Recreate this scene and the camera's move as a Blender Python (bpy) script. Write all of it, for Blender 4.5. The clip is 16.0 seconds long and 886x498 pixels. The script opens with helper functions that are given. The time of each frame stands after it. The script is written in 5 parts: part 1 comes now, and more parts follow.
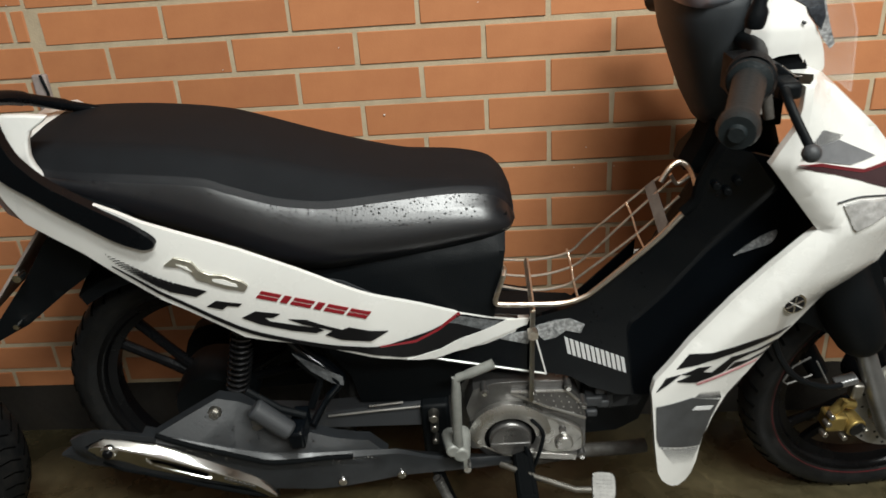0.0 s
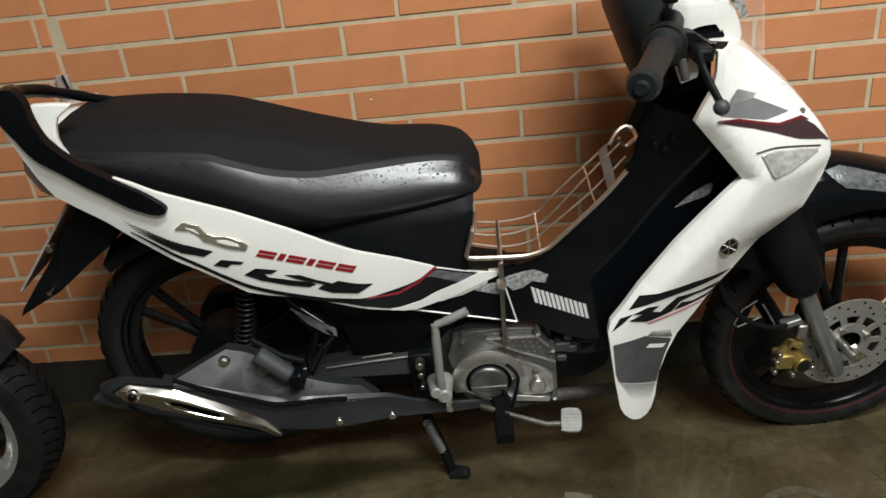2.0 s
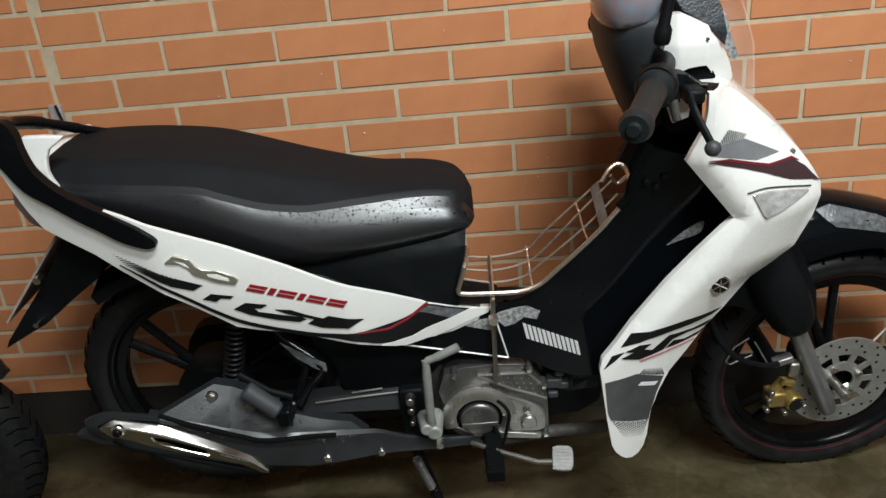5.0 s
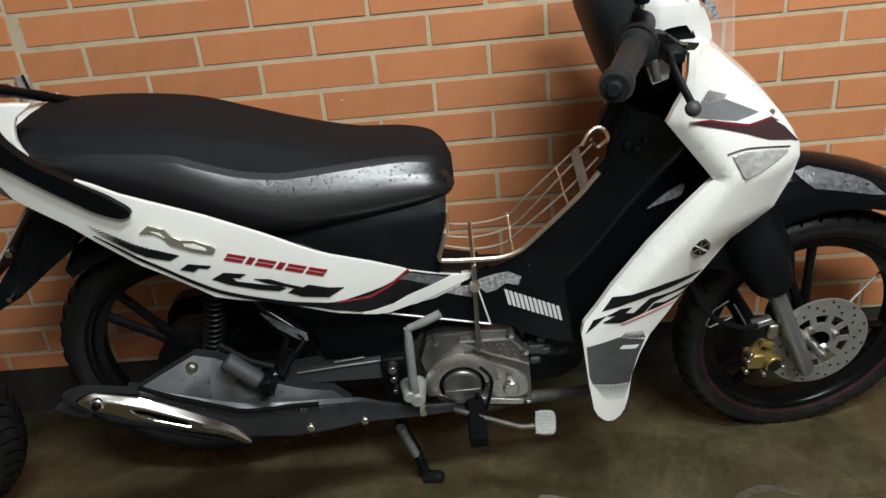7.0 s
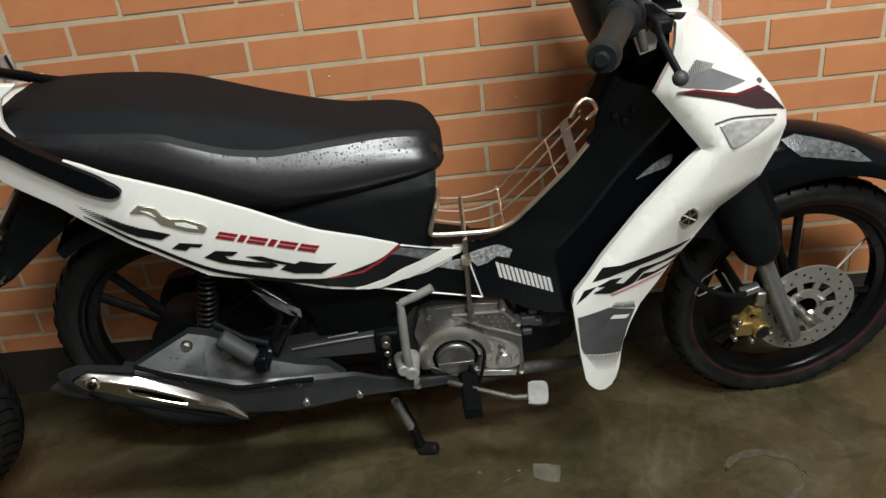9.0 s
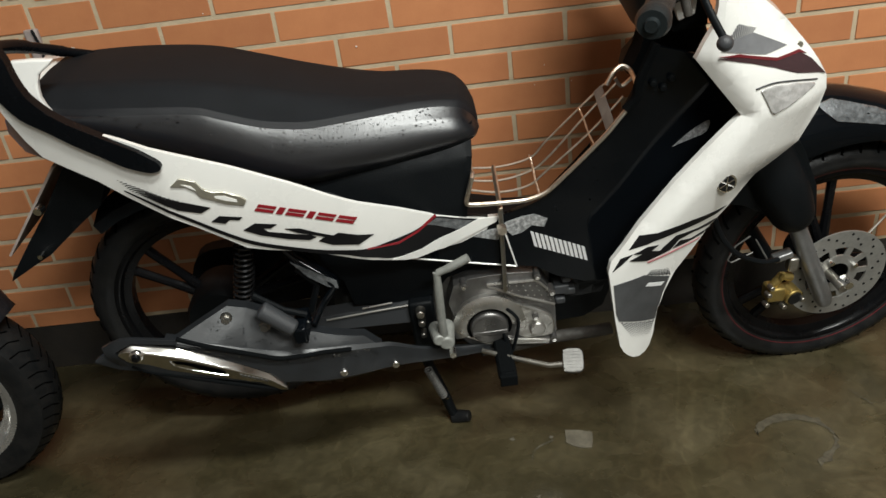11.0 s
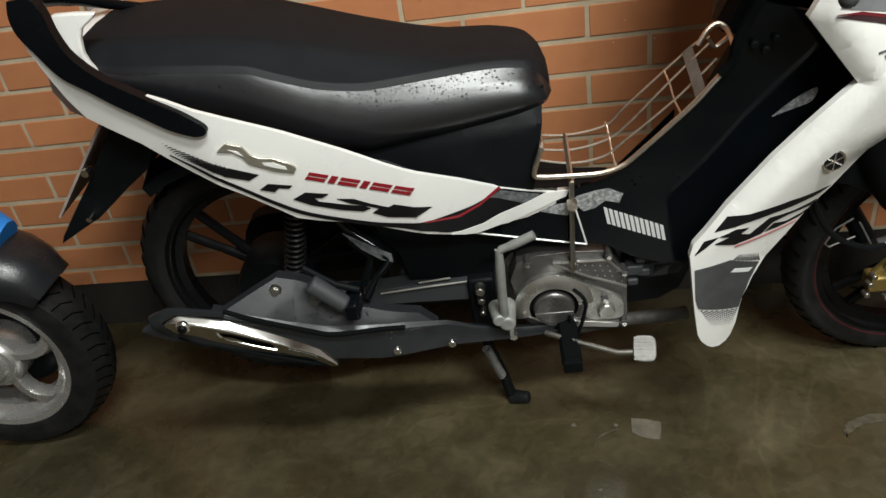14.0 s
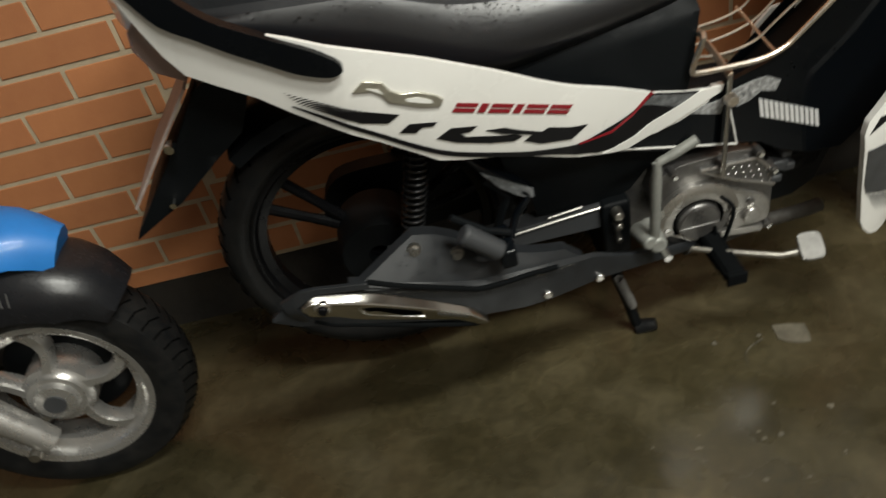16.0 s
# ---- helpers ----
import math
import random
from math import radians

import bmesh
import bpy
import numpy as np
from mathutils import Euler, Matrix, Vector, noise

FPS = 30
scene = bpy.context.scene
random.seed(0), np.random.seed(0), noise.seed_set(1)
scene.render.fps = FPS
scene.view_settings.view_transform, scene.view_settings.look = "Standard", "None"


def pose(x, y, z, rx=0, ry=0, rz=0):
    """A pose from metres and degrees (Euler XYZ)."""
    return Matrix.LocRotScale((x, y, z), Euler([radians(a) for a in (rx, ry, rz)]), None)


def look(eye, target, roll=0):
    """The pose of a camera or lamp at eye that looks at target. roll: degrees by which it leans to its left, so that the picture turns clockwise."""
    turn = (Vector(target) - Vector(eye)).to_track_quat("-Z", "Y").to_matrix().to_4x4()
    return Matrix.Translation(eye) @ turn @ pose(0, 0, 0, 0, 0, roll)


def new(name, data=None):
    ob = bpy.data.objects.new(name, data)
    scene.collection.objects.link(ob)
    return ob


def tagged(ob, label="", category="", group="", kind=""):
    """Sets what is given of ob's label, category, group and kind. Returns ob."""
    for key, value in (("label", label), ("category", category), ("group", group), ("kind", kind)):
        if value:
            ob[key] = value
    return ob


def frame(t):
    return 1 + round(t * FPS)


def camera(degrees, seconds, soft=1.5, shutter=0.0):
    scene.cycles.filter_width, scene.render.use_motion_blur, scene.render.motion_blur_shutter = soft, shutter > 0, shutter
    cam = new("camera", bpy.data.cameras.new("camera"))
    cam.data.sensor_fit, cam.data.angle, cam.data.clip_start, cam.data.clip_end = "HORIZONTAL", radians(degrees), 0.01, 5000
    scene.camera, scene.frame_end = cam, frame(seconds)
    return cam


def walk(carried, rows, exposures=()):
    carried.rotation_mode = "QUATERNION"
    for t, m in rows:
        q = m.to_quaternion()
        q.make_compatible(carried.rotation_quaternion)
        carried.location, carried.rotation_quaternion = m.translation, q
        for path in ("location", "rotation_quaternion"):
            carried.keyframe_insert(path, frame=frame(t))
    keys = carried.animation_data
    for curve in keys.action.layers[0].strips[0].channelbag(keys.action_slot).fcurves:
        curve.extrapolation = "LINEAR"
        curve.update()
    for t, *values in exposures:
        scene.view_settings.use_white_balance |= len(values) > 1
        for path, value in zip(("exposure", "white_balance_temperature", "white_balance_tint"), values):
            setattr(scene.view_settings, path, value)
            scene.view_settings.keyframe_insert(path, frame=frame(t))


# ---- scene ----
cam = camera(62.5, 16.0, shutter=0.6)
PATH = [
    (0, (0.244, -1.459, 1.116), (0.118, 0.361, 0.297), -4.0),
    (0.5, (0.265, -1.538, 1.122), (0.121, 0.283, 0.307), -4.6),
    (1, (0.275, -1.573, 1.122), (0.123, 0.246, 0.303), -5.4),
    (1.5, (0.284, -1.614, 1.107), (0.119, 0.204, 0.289), -6.1),
    (2, (0.319, -1.623, 1.107), (0.148, 0.198, 0.297), -6.4),
    (2.5, (0.344, -1.607, 1.119), (0.168, 0.222, 0.33), -6.2),
    (3, (0.334, -1.627, 1.137), (0.145, 0.215, 0.381), -5.9),
    (5.5, (0.32, -1.611, 1.115), (0.198, 0.241, 0.368), -5.5),
    (6, (0.329, -1.613, 1.112), (0.228, 0.23, 0.341), -5.6),
    (6.5, (0.33, -1.609, 1.109), (0.236, 0.223, 0.312), -5.7),
    (7, (0.319, -1.609, 1.103), (0.222, 0.215, 0.289), -5.8),
    (7.5, (0.313, -1.609, 1.102), (0.212, 0.208, 0.273), -5.9),
    (8, (0.314, -1.609, 1.1), (0.215, 0.201, 0.254), -6.1),
    (8.5, (0.323, -1.613, 1.101), (0.242, 0.191, 0.242), -6.4),
    (11, (0.265, -1.621, 1.11), (0.164, 0.139, 0.165), -7.7),
    (11.5, (0.255, -1.607, 1.109), (0.117, 0.148, 0.16), -7.1),
    (12, (0.249, -1.593, 1.104), (0.069, 0.154, 0.147), -6.8),
    (12.5, (0.247, -1.577, 1.099), (0.027, 0.156, 0.125), -7.1),
    (13, (0.25, -1.554, 1.097), (-0.001, 0.166, 0.107), -7.8),
    (13.5, (0.253, -1.536, 1.092), (-0.014, 0.169, 0.082), -8.5),
    (14, (0.261, -1.518, 1.092), (-0.019, 0.173, 0.061), -9.0),
    (14.5, (0.251, -1.49, 1.077), (-0.027, 0.187, 0.025), -9.1),
    (15, (0.214, -1.46, 1.07), (-0.112, 0.189, -0.013), -9.0),
    (15.5, (0.101, -1.434, 1.034), (-0.157, 0.213, -0.071), -11.1),
    (16, (-0.101, -1.416, 1.051), (-0.199, 0.212, -0.108), -15.2),
]
walk(cam, [(t, look(eye, target, roll)) for t, eye, target, roll in PATH], [(0, 0, 6600, 10), (3, 0, 6500, 10), (5.5, -0.03, 6250, 10), (8.5, 0, 6500, 10), (11, 0, 6650, 10), (14.5, 0, 6550, 10), (15.5, -0.06, 6900, 10), (16, -0.1, 7000, 10)])

# ---- light: two unseen area lamps, placed to fit shadows and shine, a closed garage bay ----
world = bpy.data.worlds.new("world")
scene.world = world
world.use_nodes = True
world.node_tree.nodes["Background"].inputs[0].default_value = (0.92, 1.0, 1.0, 1)
world.node_tree.nodes["Background"].inputs[1].default_value = 0.05
lamp_data = bpy.data.lights.new("tube_light", "AREA")
lamp_data.shape, lamp_data.size, lamp_data.size_y = "RECTANGLE", 1.3, 0.3
lamp_data.energy, lamp_data.color = 78, (0.955, 1.0, 0.975)
tube_light = new("tube_light", lamp_data)
tube_light.matrix_world = look((1.5, -3.2, 2.95), (0.3, -0.2, 0.5))
near_data = bpy.data.lights.new("ceiling_light", "AREA")
near_data.shape, near_data.size, near_data.size_y = "RECTANGLE", 1.3, 0.25
near_data.energy, near_data.color = 112, (0.955, 1.0, 0.975)
ceiling_light = new("ceiling_light", near_data)
ceiling_light.matrix_world = pose(0.95, -1.9, 3.04)


# ---- materials ----
def material(name, col, rough=0.5, metal=0.0, var=0.0, scale=8.0, bump=0.0, bscale=60.0, coat=0.0, rvar=0.0, rand=0.0, col2=None, trans=0.0, ior=1.45, spec=0.5):
    m = bpy.data.materials.new(name)
    m.use_nodes = True
    nt = m.node_tree
    n, ln = nt.nodes, nt.links.new
    b = n["Principled BSDF"]
    b.inputs["Base Color"].default_value = (*col, 1)
    b.inputs["Roughness"].default_value = rough
    b.inputs["Metallic"].default_value = metal
    b.inputs["Coat Weight"].default_value = coat
    b.inputs["Coat Roughness"].default_value = 0.06
    b.inputs["Transmission Weight"].default_value = trans
    b.inputs["IOR"].default_value = ior
    b.inputs["Specular IOR Level"].default_value = spec
    tc = n.new("ShaderNodeTexCoord")
    src = tc.outputs["Object"]
    if var or rvar or rand:
        nz = n.new("ShaderNodeTexNoise")
        nz.inputs["Scale"].default_value, nz.inputs["Detail"].default_value, nz.inputs["Roughness"].default_value = scale, 6, 0.65
        ln(src, nz.inputs["Vector"])
        if var:
            mix = n.new("ShaderNodeMix")
            mix.data_type = "RGBA"
            c2 = col2 or tuple(c * (1 - var) for c in col)
            mix.inputs[6].default_value, mix.inputs[7].default_value = (*col, 1), (*c2, 1)
            ramp = n.new("ShaderNodeMapRange")
            ramp.inputs[1].default_value, ramp.inputs[2].default_value = 0.38, 0.66
            ln(nz.outputs["Fac"], ramp.inputs[0])
            ln(ramp.outputs[0], mix.inputs[0])
            out = mix.outputs[2]
            if rand:
                oi = n.new("ShaderNodeObjectInfo")
                mr = n.new("ShaderNodeMapRange")
                mr.inputs[3].default_value, mr.inputs[4].default_value = 1 - rand, 1 + rand
                ln(oi.outputs["Random"], mr.inputs[0])
                hv = n.new("ShaderNodeHueSaturation")
                ln(mr.outputs[0], hv.inputs["Value"])
                ln(out, hv.inputs["Color"])
                out = hv.outputs[0]
            ln(out, b.inputs["Base Color"])
        if rvar:
            rr = n.new("ShaderNodeMapRange")
            rr.inputs[1].default_value, rr.inputs[2].default_value = 0.35, 0.68
            rr.inputs[3].default_value, rr.inputs[4].default_value = max(rough - rvar, 0.02), min(rough + rvar, 1)
            ln(nz.outputs["Fac"], rr.inputs[0])
            ln(rr.outputs[0], b.inputs["Roughness"])
    if bump:
        bz = n.new("ShaderNodeTexNoise")
        bz.inputs["Scale"].default_value, bz.inputs["Detail"].default_value = bscale, 4
        ln(src, bz.inputs["Vector"])
        bp = n.new("ShaderNodeBump")
        bp.inputs["Strength"].default_value, bp.inputs["Distance"].default_value = bump, 0.002
        ln(bz.outputs["Fac"], bp.inputs["Height"])
        ln(bp.outputs[0], b.inputs["Normal"])
    return m


M_BRICK = material("fired_clay", (0.455, 0.180, 0.072), 0.72, var=0.3, scale=7, bump=0.16, bscale=260, rand=0.10, col2=(0.405, 0.153, 0.062), rvar=0.1)
M_MORTAR = material("mortar", (0.46, 0.37, 0.25), 0.95, var=0.2, scale=16, bump=0.5, bscale=260)
M_PLINTH = material("dark_base", (0.028, 0.024, 0.02), 0.6, var=0.5, scale=6, bump=0.5, bscale=90, rvar=0.2)
M_PLAIN = material("painted_plaster", (0.52, 0.51, 0.49), 0.9, var=0.2, scale=3, bump=0.2)
M_PAINT = material("white_paint", (0.72, 0.712, 0.682), 0.28, coat=0.6, var=0.06, scale=5, rvar=0.06)
M_GLOSS = material("black_gloss_plastic", (0.0025, 0.0034, 0.0046), 0.10, spec=0.22, rvar=0.06, scale=18)
M_SATIN = material("black_satin_plastic", (0.0036, 0.0045, 0.0053), 0.5, spec=0.13, bump=0.25, bscale=500, rvar=0.08, scale=25)
M_GREYPL = material("dark_grey_plastic", (0.035, 0.037, 0.04), 0.5, bump=0.3, bscale=450)
M_VINYL = material("black_vinyl", (0.006, 0.0065, 0.0085), 0.36, bump=0.12, bscale=1400, var=0.15, scale=8, rvar=0.04, coat=0.6)
M_VINYL.node_tree.nodes["Principled BSDF"].inputs["Coat IOR"].default_value = 1.56
M_VINYL.node_tree.nodes["Principled BSDF"].inputs["Coat Roughness"].default_value = 0.29
M_VINYLSEAM = material("black_seam_vinyl", (0.006, 0.0066, 0.0085), 0.5, spec=0.3, bump=0.3, bscale=1300, var=0.2, scale=20)
M_VINYLTOP = material("black_grained_vinyl", (0.0056, 0.0066, 0.0083), 0.68, spec=0.2, bump=0.45, bscale=1300, var=0.2, scale=20)
M_RUBBER = material("tyre_rubber", (0.0075, 0.008, 0.0085), 0.42, bump=0.35, bscale=200, var=0.5, scale=30, col2=(0.013, 0.0125, 0.012), spec=0.2, rvar=0.14)
# black without shine, painted in place of the shade inside grooves and slots
M_GROOVE = material("groove_shadow", (0.003, 0.003, 0.003), 1.0, spec=0.0)
# black rubber; also painted where gaps and openings lie in shade
M_DULL = material("dull_black_rubber_and_shade", (0.004, 0.0046, 0.005), 0.9, spec=0.05, bump=0.2, bscale=300)
M_HOUSE = material("black_cowl_plastic", (0.030, 0.0335, 0.037), 0.5, spec=0.25, bump=0.15, bscale=500, var=0.2, scale=12)
M_PEDAL = material("worn_pedal_metal", (0.17, 0.165, 0.155), 0.5, 0.5, var=0.35, scale=60)
M_GRIP = material("rubber_grip", (0.0105, 0.0135, 0.0145), 0.45, bump=0.3, bscale=300, spec=0.22)
M_CHROME = material("chrome", (0.80, 0.79, 0.77), 0.16, 1.0, rvar=0.06, scale=25)
M_SHIELD = material("worn_chrome", (0.62, 0.605, 0.58), 0.13, 1.0, rvar=0.05, scale=14, var=0.15)
M_BADGE = material("satin_chrome", (0.62, 0.60, 0.52), 0.3, 0.85, var=0.25, scale=60)
M_STEEL = material("dull_steel", (0.42, 0.40, 0.36), 0.42, 1.0, var=0.3, scale=40, rvar=0.12)
M_HEADER = material("sooty_steel", (0.060, 0.056, 0.05), 0.7, 0.2, var=0.5, scale=45, col2=(0.035, 0.03, 0.025), rvar=0.12)
M_WIRE = material("plated_wire", (0.76, 0.72, 0.66), 0.4, 1.0, var=0.4, scale=60, col2=(0.50, 0.40, 0.30), rvar=0.1)
M_CAST = material("cast_aluminium", (0.20, 0.195, 0.19), 0.38, 0.85, var=0.35, scale=20, bump=0.3, bscale=350, rvar=0.12)
M_CASTB = material("bright_aluminium", (0.50, 0.485, 0.46), 0.32, 0.9, var=0.25, scale=25, rvar=0.1)
M_EXH = material("dark_exhaust_paint", (0.015, 0.0165, 0.0185), 0.38, 0.0, spec=0.45, var=0.35, scale=25, bump=0.08, bscale=300, rvar=0.1)
M_RIM = material("black_alloy", (0.0036, 0.0037, 0.0043), 0.24, 0.0, spec=0.18, rvar=0.08, scale=20)
M_SRIM = material("silver_alloy", (0.56, 0.55, 0.53), 0.3, 0.8, var=0.2, scale=30, rvar=0.1)
M_FORK = material("grey_fork_metal", (0.22, 0.22, 0.22), 0.38, 0.7, var=0.2, scale=30)
M_DISC = material("brake_disc_steel", (0.36, 0.355, 0.335), 0.38, 0.65, var=0.25, scale=30, rvar=0.1)
M_GOLD = material("gold_anodised", (0.32, 0.23, 0.075), 0.42, 0.8, var=0.25, scale=60)
M_RED = material("red_decal", (0.21, 0.009, 0.016), 0.25, coat=0.4)
M_DECAL = material("charcoal_decal", (0.055, 0.057, 0.06), 0.3, coat=0.3, var=0.25, scale=40)
M_DECALG = material("grey_decal", (0.17, 0.172, 0.18), 0.3, coat=0.3, var=0.2, scale=40)
M_DECALP = material("faded_red_decal", (0.40, 0.16, 0.17), 0.3, coat=0.3)
M_BLADE = material("maroon_decal", (0.035, 0.014, 0.017), 0.25, coat=0.4)
M_SPRING = material("black_spring_steel", (0.05, 0.05, 0.053), 0.25, 0.8)
M_RAIL = material("black_moulded_plastic", (0.003, 0.0036, 0.0045), 0.25, spec=0.13, rvar=0.08, scale=20)
M_GLASS = material("meter_plastic", (0.17, 0.20, 0.24), 0.12, trans=0.15, ior=1.4, bump=0.2, bscale=90, var=0.5, scale=30, col2=(0.24, 0.17, 0.17))
M_STRIPE = material("dark_red_stripe", (0.11, 0.008, 0.012), 0.3, coat=0.3)
M_KICK = material("grey_cast_steel", (0.27, 0.275, 0.255), 0.5, 0.3, var=0.25, scale=40, bump=0.15, bscale=200)
M_TORN = material("torn_silver_film", (0.60, 0.61, 0.62), 0.22, 0.4, var=0.8, scale=150, bump=0.6, bscale=200, col2=(0.10, 0.105, 0.11), rvar=0.12)
M_DECALB = material("black_decal", (0.008, 0.0078, 0.0085), 0.3, spec=0.15)
M_DECALS = material("silver_decal", (0.68, 0.68, 0.68), 0.4, 0.15)
# serves silver patches and the painted highlight on the peg bracket
M_FILMSHINE = material("silver_film_and_shine", (0.20, 0.21, 0.22), 0.24, 0.4, var=0.7, scale=90, bump=0.6, bscale=180, rvar=0.15)
M_LENS = material("clear_lens", (0.50, 0.49, 0.48), 0.16, 0.55, ior=1.4, var=0.5, scale=55, col2=(0.80, 0.79, 0.78), bump=0.8, bscale=70)
M_TAIL = material("tail_lens", (0.40, 0.30, 0.27), 0.12, trans=0.5, ior=1.45)
M_FILM = material("clear_film", (0.85, 0.80, 0.78), 0.15, spec=0.5)
M_FILM.node_tree.nodes["Principled BSDF"].inputs["Alpha"].default_value = 0.13
M_WATER = material("water", (0.97, 0.98, 1.0), 0.02, trans=1.0, ior=1.33)
M_BLUE = material("blue_paint", (0.015, 0.20, 0.60), 0.42, coat=0.12, var=0.15, scale=8)
M_PLATE = material("plate_sheet", (0.36, 0.30, 0.275), 0.45, 0.0, var=0.3, scale=20)
M_CARBON = material("carbon_pattern_plastic", (0.028, 0.032, 0.04), 0.3, var=0.7, scale=220, bump=0.3, bscale=260)
M_SGUARD = material("weave_pattern_plastic", (0.012, 0.0125, 0.015), 0.32, var=0.4, scale=160, bump=0.12, bscale=220, rvar=0.06)
M_PAPER = material("pale_floor_mark", (0.125, 0.110, 0.080), 0.7, var=0.4, scale=40)


def wet_floor():
    m = bpy.data.materials.new("wet_concrete")
    m.use_nodes = True
    n, ln = m.node_tree.nodes, m.node_tree.links.new
    b = n["Principled BSDF"]
    tc = n.new("ShaderNodeTexCoord")
    def noise(scale, detail, dist=0.0, stretch=None):
        t = n.new("ShaderNodeTexNoise")
        t.inputs["Scale"].default_value, t.inputs["Detail"].default_value, t.inputs["Distortion"].default_value = scale, detail, dist
        if stretch:
            mp = n.new("ShaderNodeMapping")
            mp.inputs["Scale"].default_value = stretch
            ln(tc.outputs["Object"], mp.inputs["Vector"])
            ln(mp.outputs[0], t.inputs["Vector"])
        else:
            ln(tc.outputs["Object"], t.inputs["Vector"])
        return t
    def ramp(t, lo, hi, a, c):
        r = n.new("ShaderNodeMapRange")
        for i, v in zip((1, 2, 3, 4), (lo, hi, a, c)):
            r.inputs[i].default_value = v
        ln(t.outputs["Fac"], r.inputs[0])
        return r
    big, mid, fine = noise(2.2, 5, 0.6), noise(6, 8, 0.4, (1, 1.3, 1)), noise(120, 4)
    mix = n.new("ShaderNodeMix"); mix.data_type = "RGBA"
    mix.inputs[6].default_value, mix.inputs[7].default_value = (0.042, 0.0345, 0.0175, 1), (0.070, 0.058, 0.032, 1)
    ln(ramp(mid, 0.42, 0.70, 0, 1).outputs[0], mix.inputs[0])
    mix2 = n.new("ShaderNodeMix"); mix2.data_type = "RGBA"; mix2.blend_type = "MULTIPLY"
    mix2.inputs[0].default_value = 1.0
    ln(mix.outputs[2], mix2.inputs[6])
    ln(ramp(big, 0.35, 0.65, 0.75, 1.25).outputs[0], mix2.inputs[7])
    spots = noise(30, 8, 1.2)
    mix3 = n.new("ShaderNodeMix"); mix3.data_type = "RGBA"; mix3.blend_type = "MULTIPLY"
    mix3.inputs[0].default_value = 1.0
    ln(mix2.outputs[2], mix3.inputs[6])
    ln(ramp(spots, 0.36, 0.68, 0.85, 1.18).outputs[0], mix3.inputs[7])
    # thin pale rims where puddles dried
    rims = noise(2.6, 3, 0.8)
    off = n.new("ShaderNodeMath"); off.operation = "SUBTRACT"
    off.inputs[1].default_value = 0.55
    ln(rims.outputs["Fac"], off.inputs[0])
    dist = n.new("ShaderNodeMath"); dist.operation = "ABSOLUTE"
    ln(off.outputs[0], dist.inputs[0])
    rim = n.new("ShaderNodeMapRange")
    for i, v in zip((1, 2, 3, 4), (0.0, 0.012, 1.2, 1.0)):
        rim.inputs[i].default_value = v
    ln(dist.outputs[0], rim.inputs[0])
    mix4 = n.new("ShaderNodeMix"); mix4.data_type = "RGBA"; mix4.blend_type = "MULTIPLY"
    mix4.inputs[0].default_value = 1.0
    ln(mix3.outputs[2], mix4.inputs[6])
    ln(rim.outputs[0], mix4.inputs[7])
    ln(mix4.outputs[2], b.inputs["Base Color"])
    ln(ramp(mid, 0.38, 0.66, 0.22, 0.36).outputs[0], b.inputs["Roughness"])
    b.inputs["Specular IOR Level"].default_value = 0.6
    bp = n.new("ShaderNodeBump")
    bp.inputs["Strength"].default_value, bp.inputs["Distance"].default_value = 0.12, 0.003
    ln(fine.outputs["Fac"], bp.inputs["Height"])
    ln(bp.outputs[0], b.inputs["Normal"])
    return m


M_FLOOR = wet_floor()


# ---- mesh helpers ----
def part(name, bm, mtl, parent=None, label="", smooth=40, bevel=0.0):
    bmesh.ops.recalc_face_normals(bm, faces=bm.faces)
    me = bpy.data.meshes.new(name)
    bm.to_mesh(me)
    bm.free()
    me.materials.append(mtl)
    if smooth:
        me.shade_smooth()
        me.set_sharp_from_angle(angle=radians(smooth))
    ob = new(name, me)
    ob.parent = parent
    if label:
        tagged(ob, label)
    if bevel:
        mod = ob.modifiers.new("edge", "BEVEL")
        mod.width, mod.segments, mod.limit_method, mod.angle_limit = bevel, 2, "ANGLE", radians(38)
    return ob


def thing(name, m, label, category, group="", kind=""):
    ob = new(name)
    ob.matrix_world = m
    return tagged(ob, label, category, group, kind)


def lerp_table(x, tab):
    return float(np.interp(x, [a for a, _ in tab], [c for _, c in tab]))


def add_box(bm, lo, hi, m=None):
    made = bmesh.ops.create_cube(bm, size=1)["verts"]
    for v in made:
        v.co = Vector([lo[i] + (v.co[i] + 0.5) * (hi[i] - lo[i]) for i in range(3)])
        if m:
            v.co = m @ v.co
    return made


def box(lo, hi, m=None):
    bm = bmesh.new()
    add_box(bm, lo, hi, m)
    return bm


def add_cyl(bm, p, q, r, r2=None, seg=20):
    p, q = Vector(p), Vector(q)
    d = q - p
    m = Matrix.Translation((p + q) / 2) @ d.to_track_quat("Z", "Y").to_matrix().to_4x4()
    bmesh.ops.create_cone(bm, cap_ends=True, segments=seg, radius1=r, radius2=r if r2 is None else r2, depth=d.length, matrix=m)


def cyl(p, q, r, r2=None, seg=20):
    bm = bmesh.new()
    add_cyl(bm, p, q, r, r2, seg)
    return bm


def smooth_line(pts, n=6):
    pts = [Vector(p) for p in pts]
    out = []
    for i in range(len(pts) - 1):
        a, b, c, d = pts[max(i - 1, 0)], pts[i], pts[i + 1], pts[min(i + 2, len(pts) - 1)]
        for k in range(n):
            t = k / n
            out.append(0.5 * ((2 * b) + (c - a) * t + (2 * a - 5 * b + 4 * c - d) * t * t + (3 * b - a - 3 * c + d) * t ** 3))
    return out + [pts[-1]]


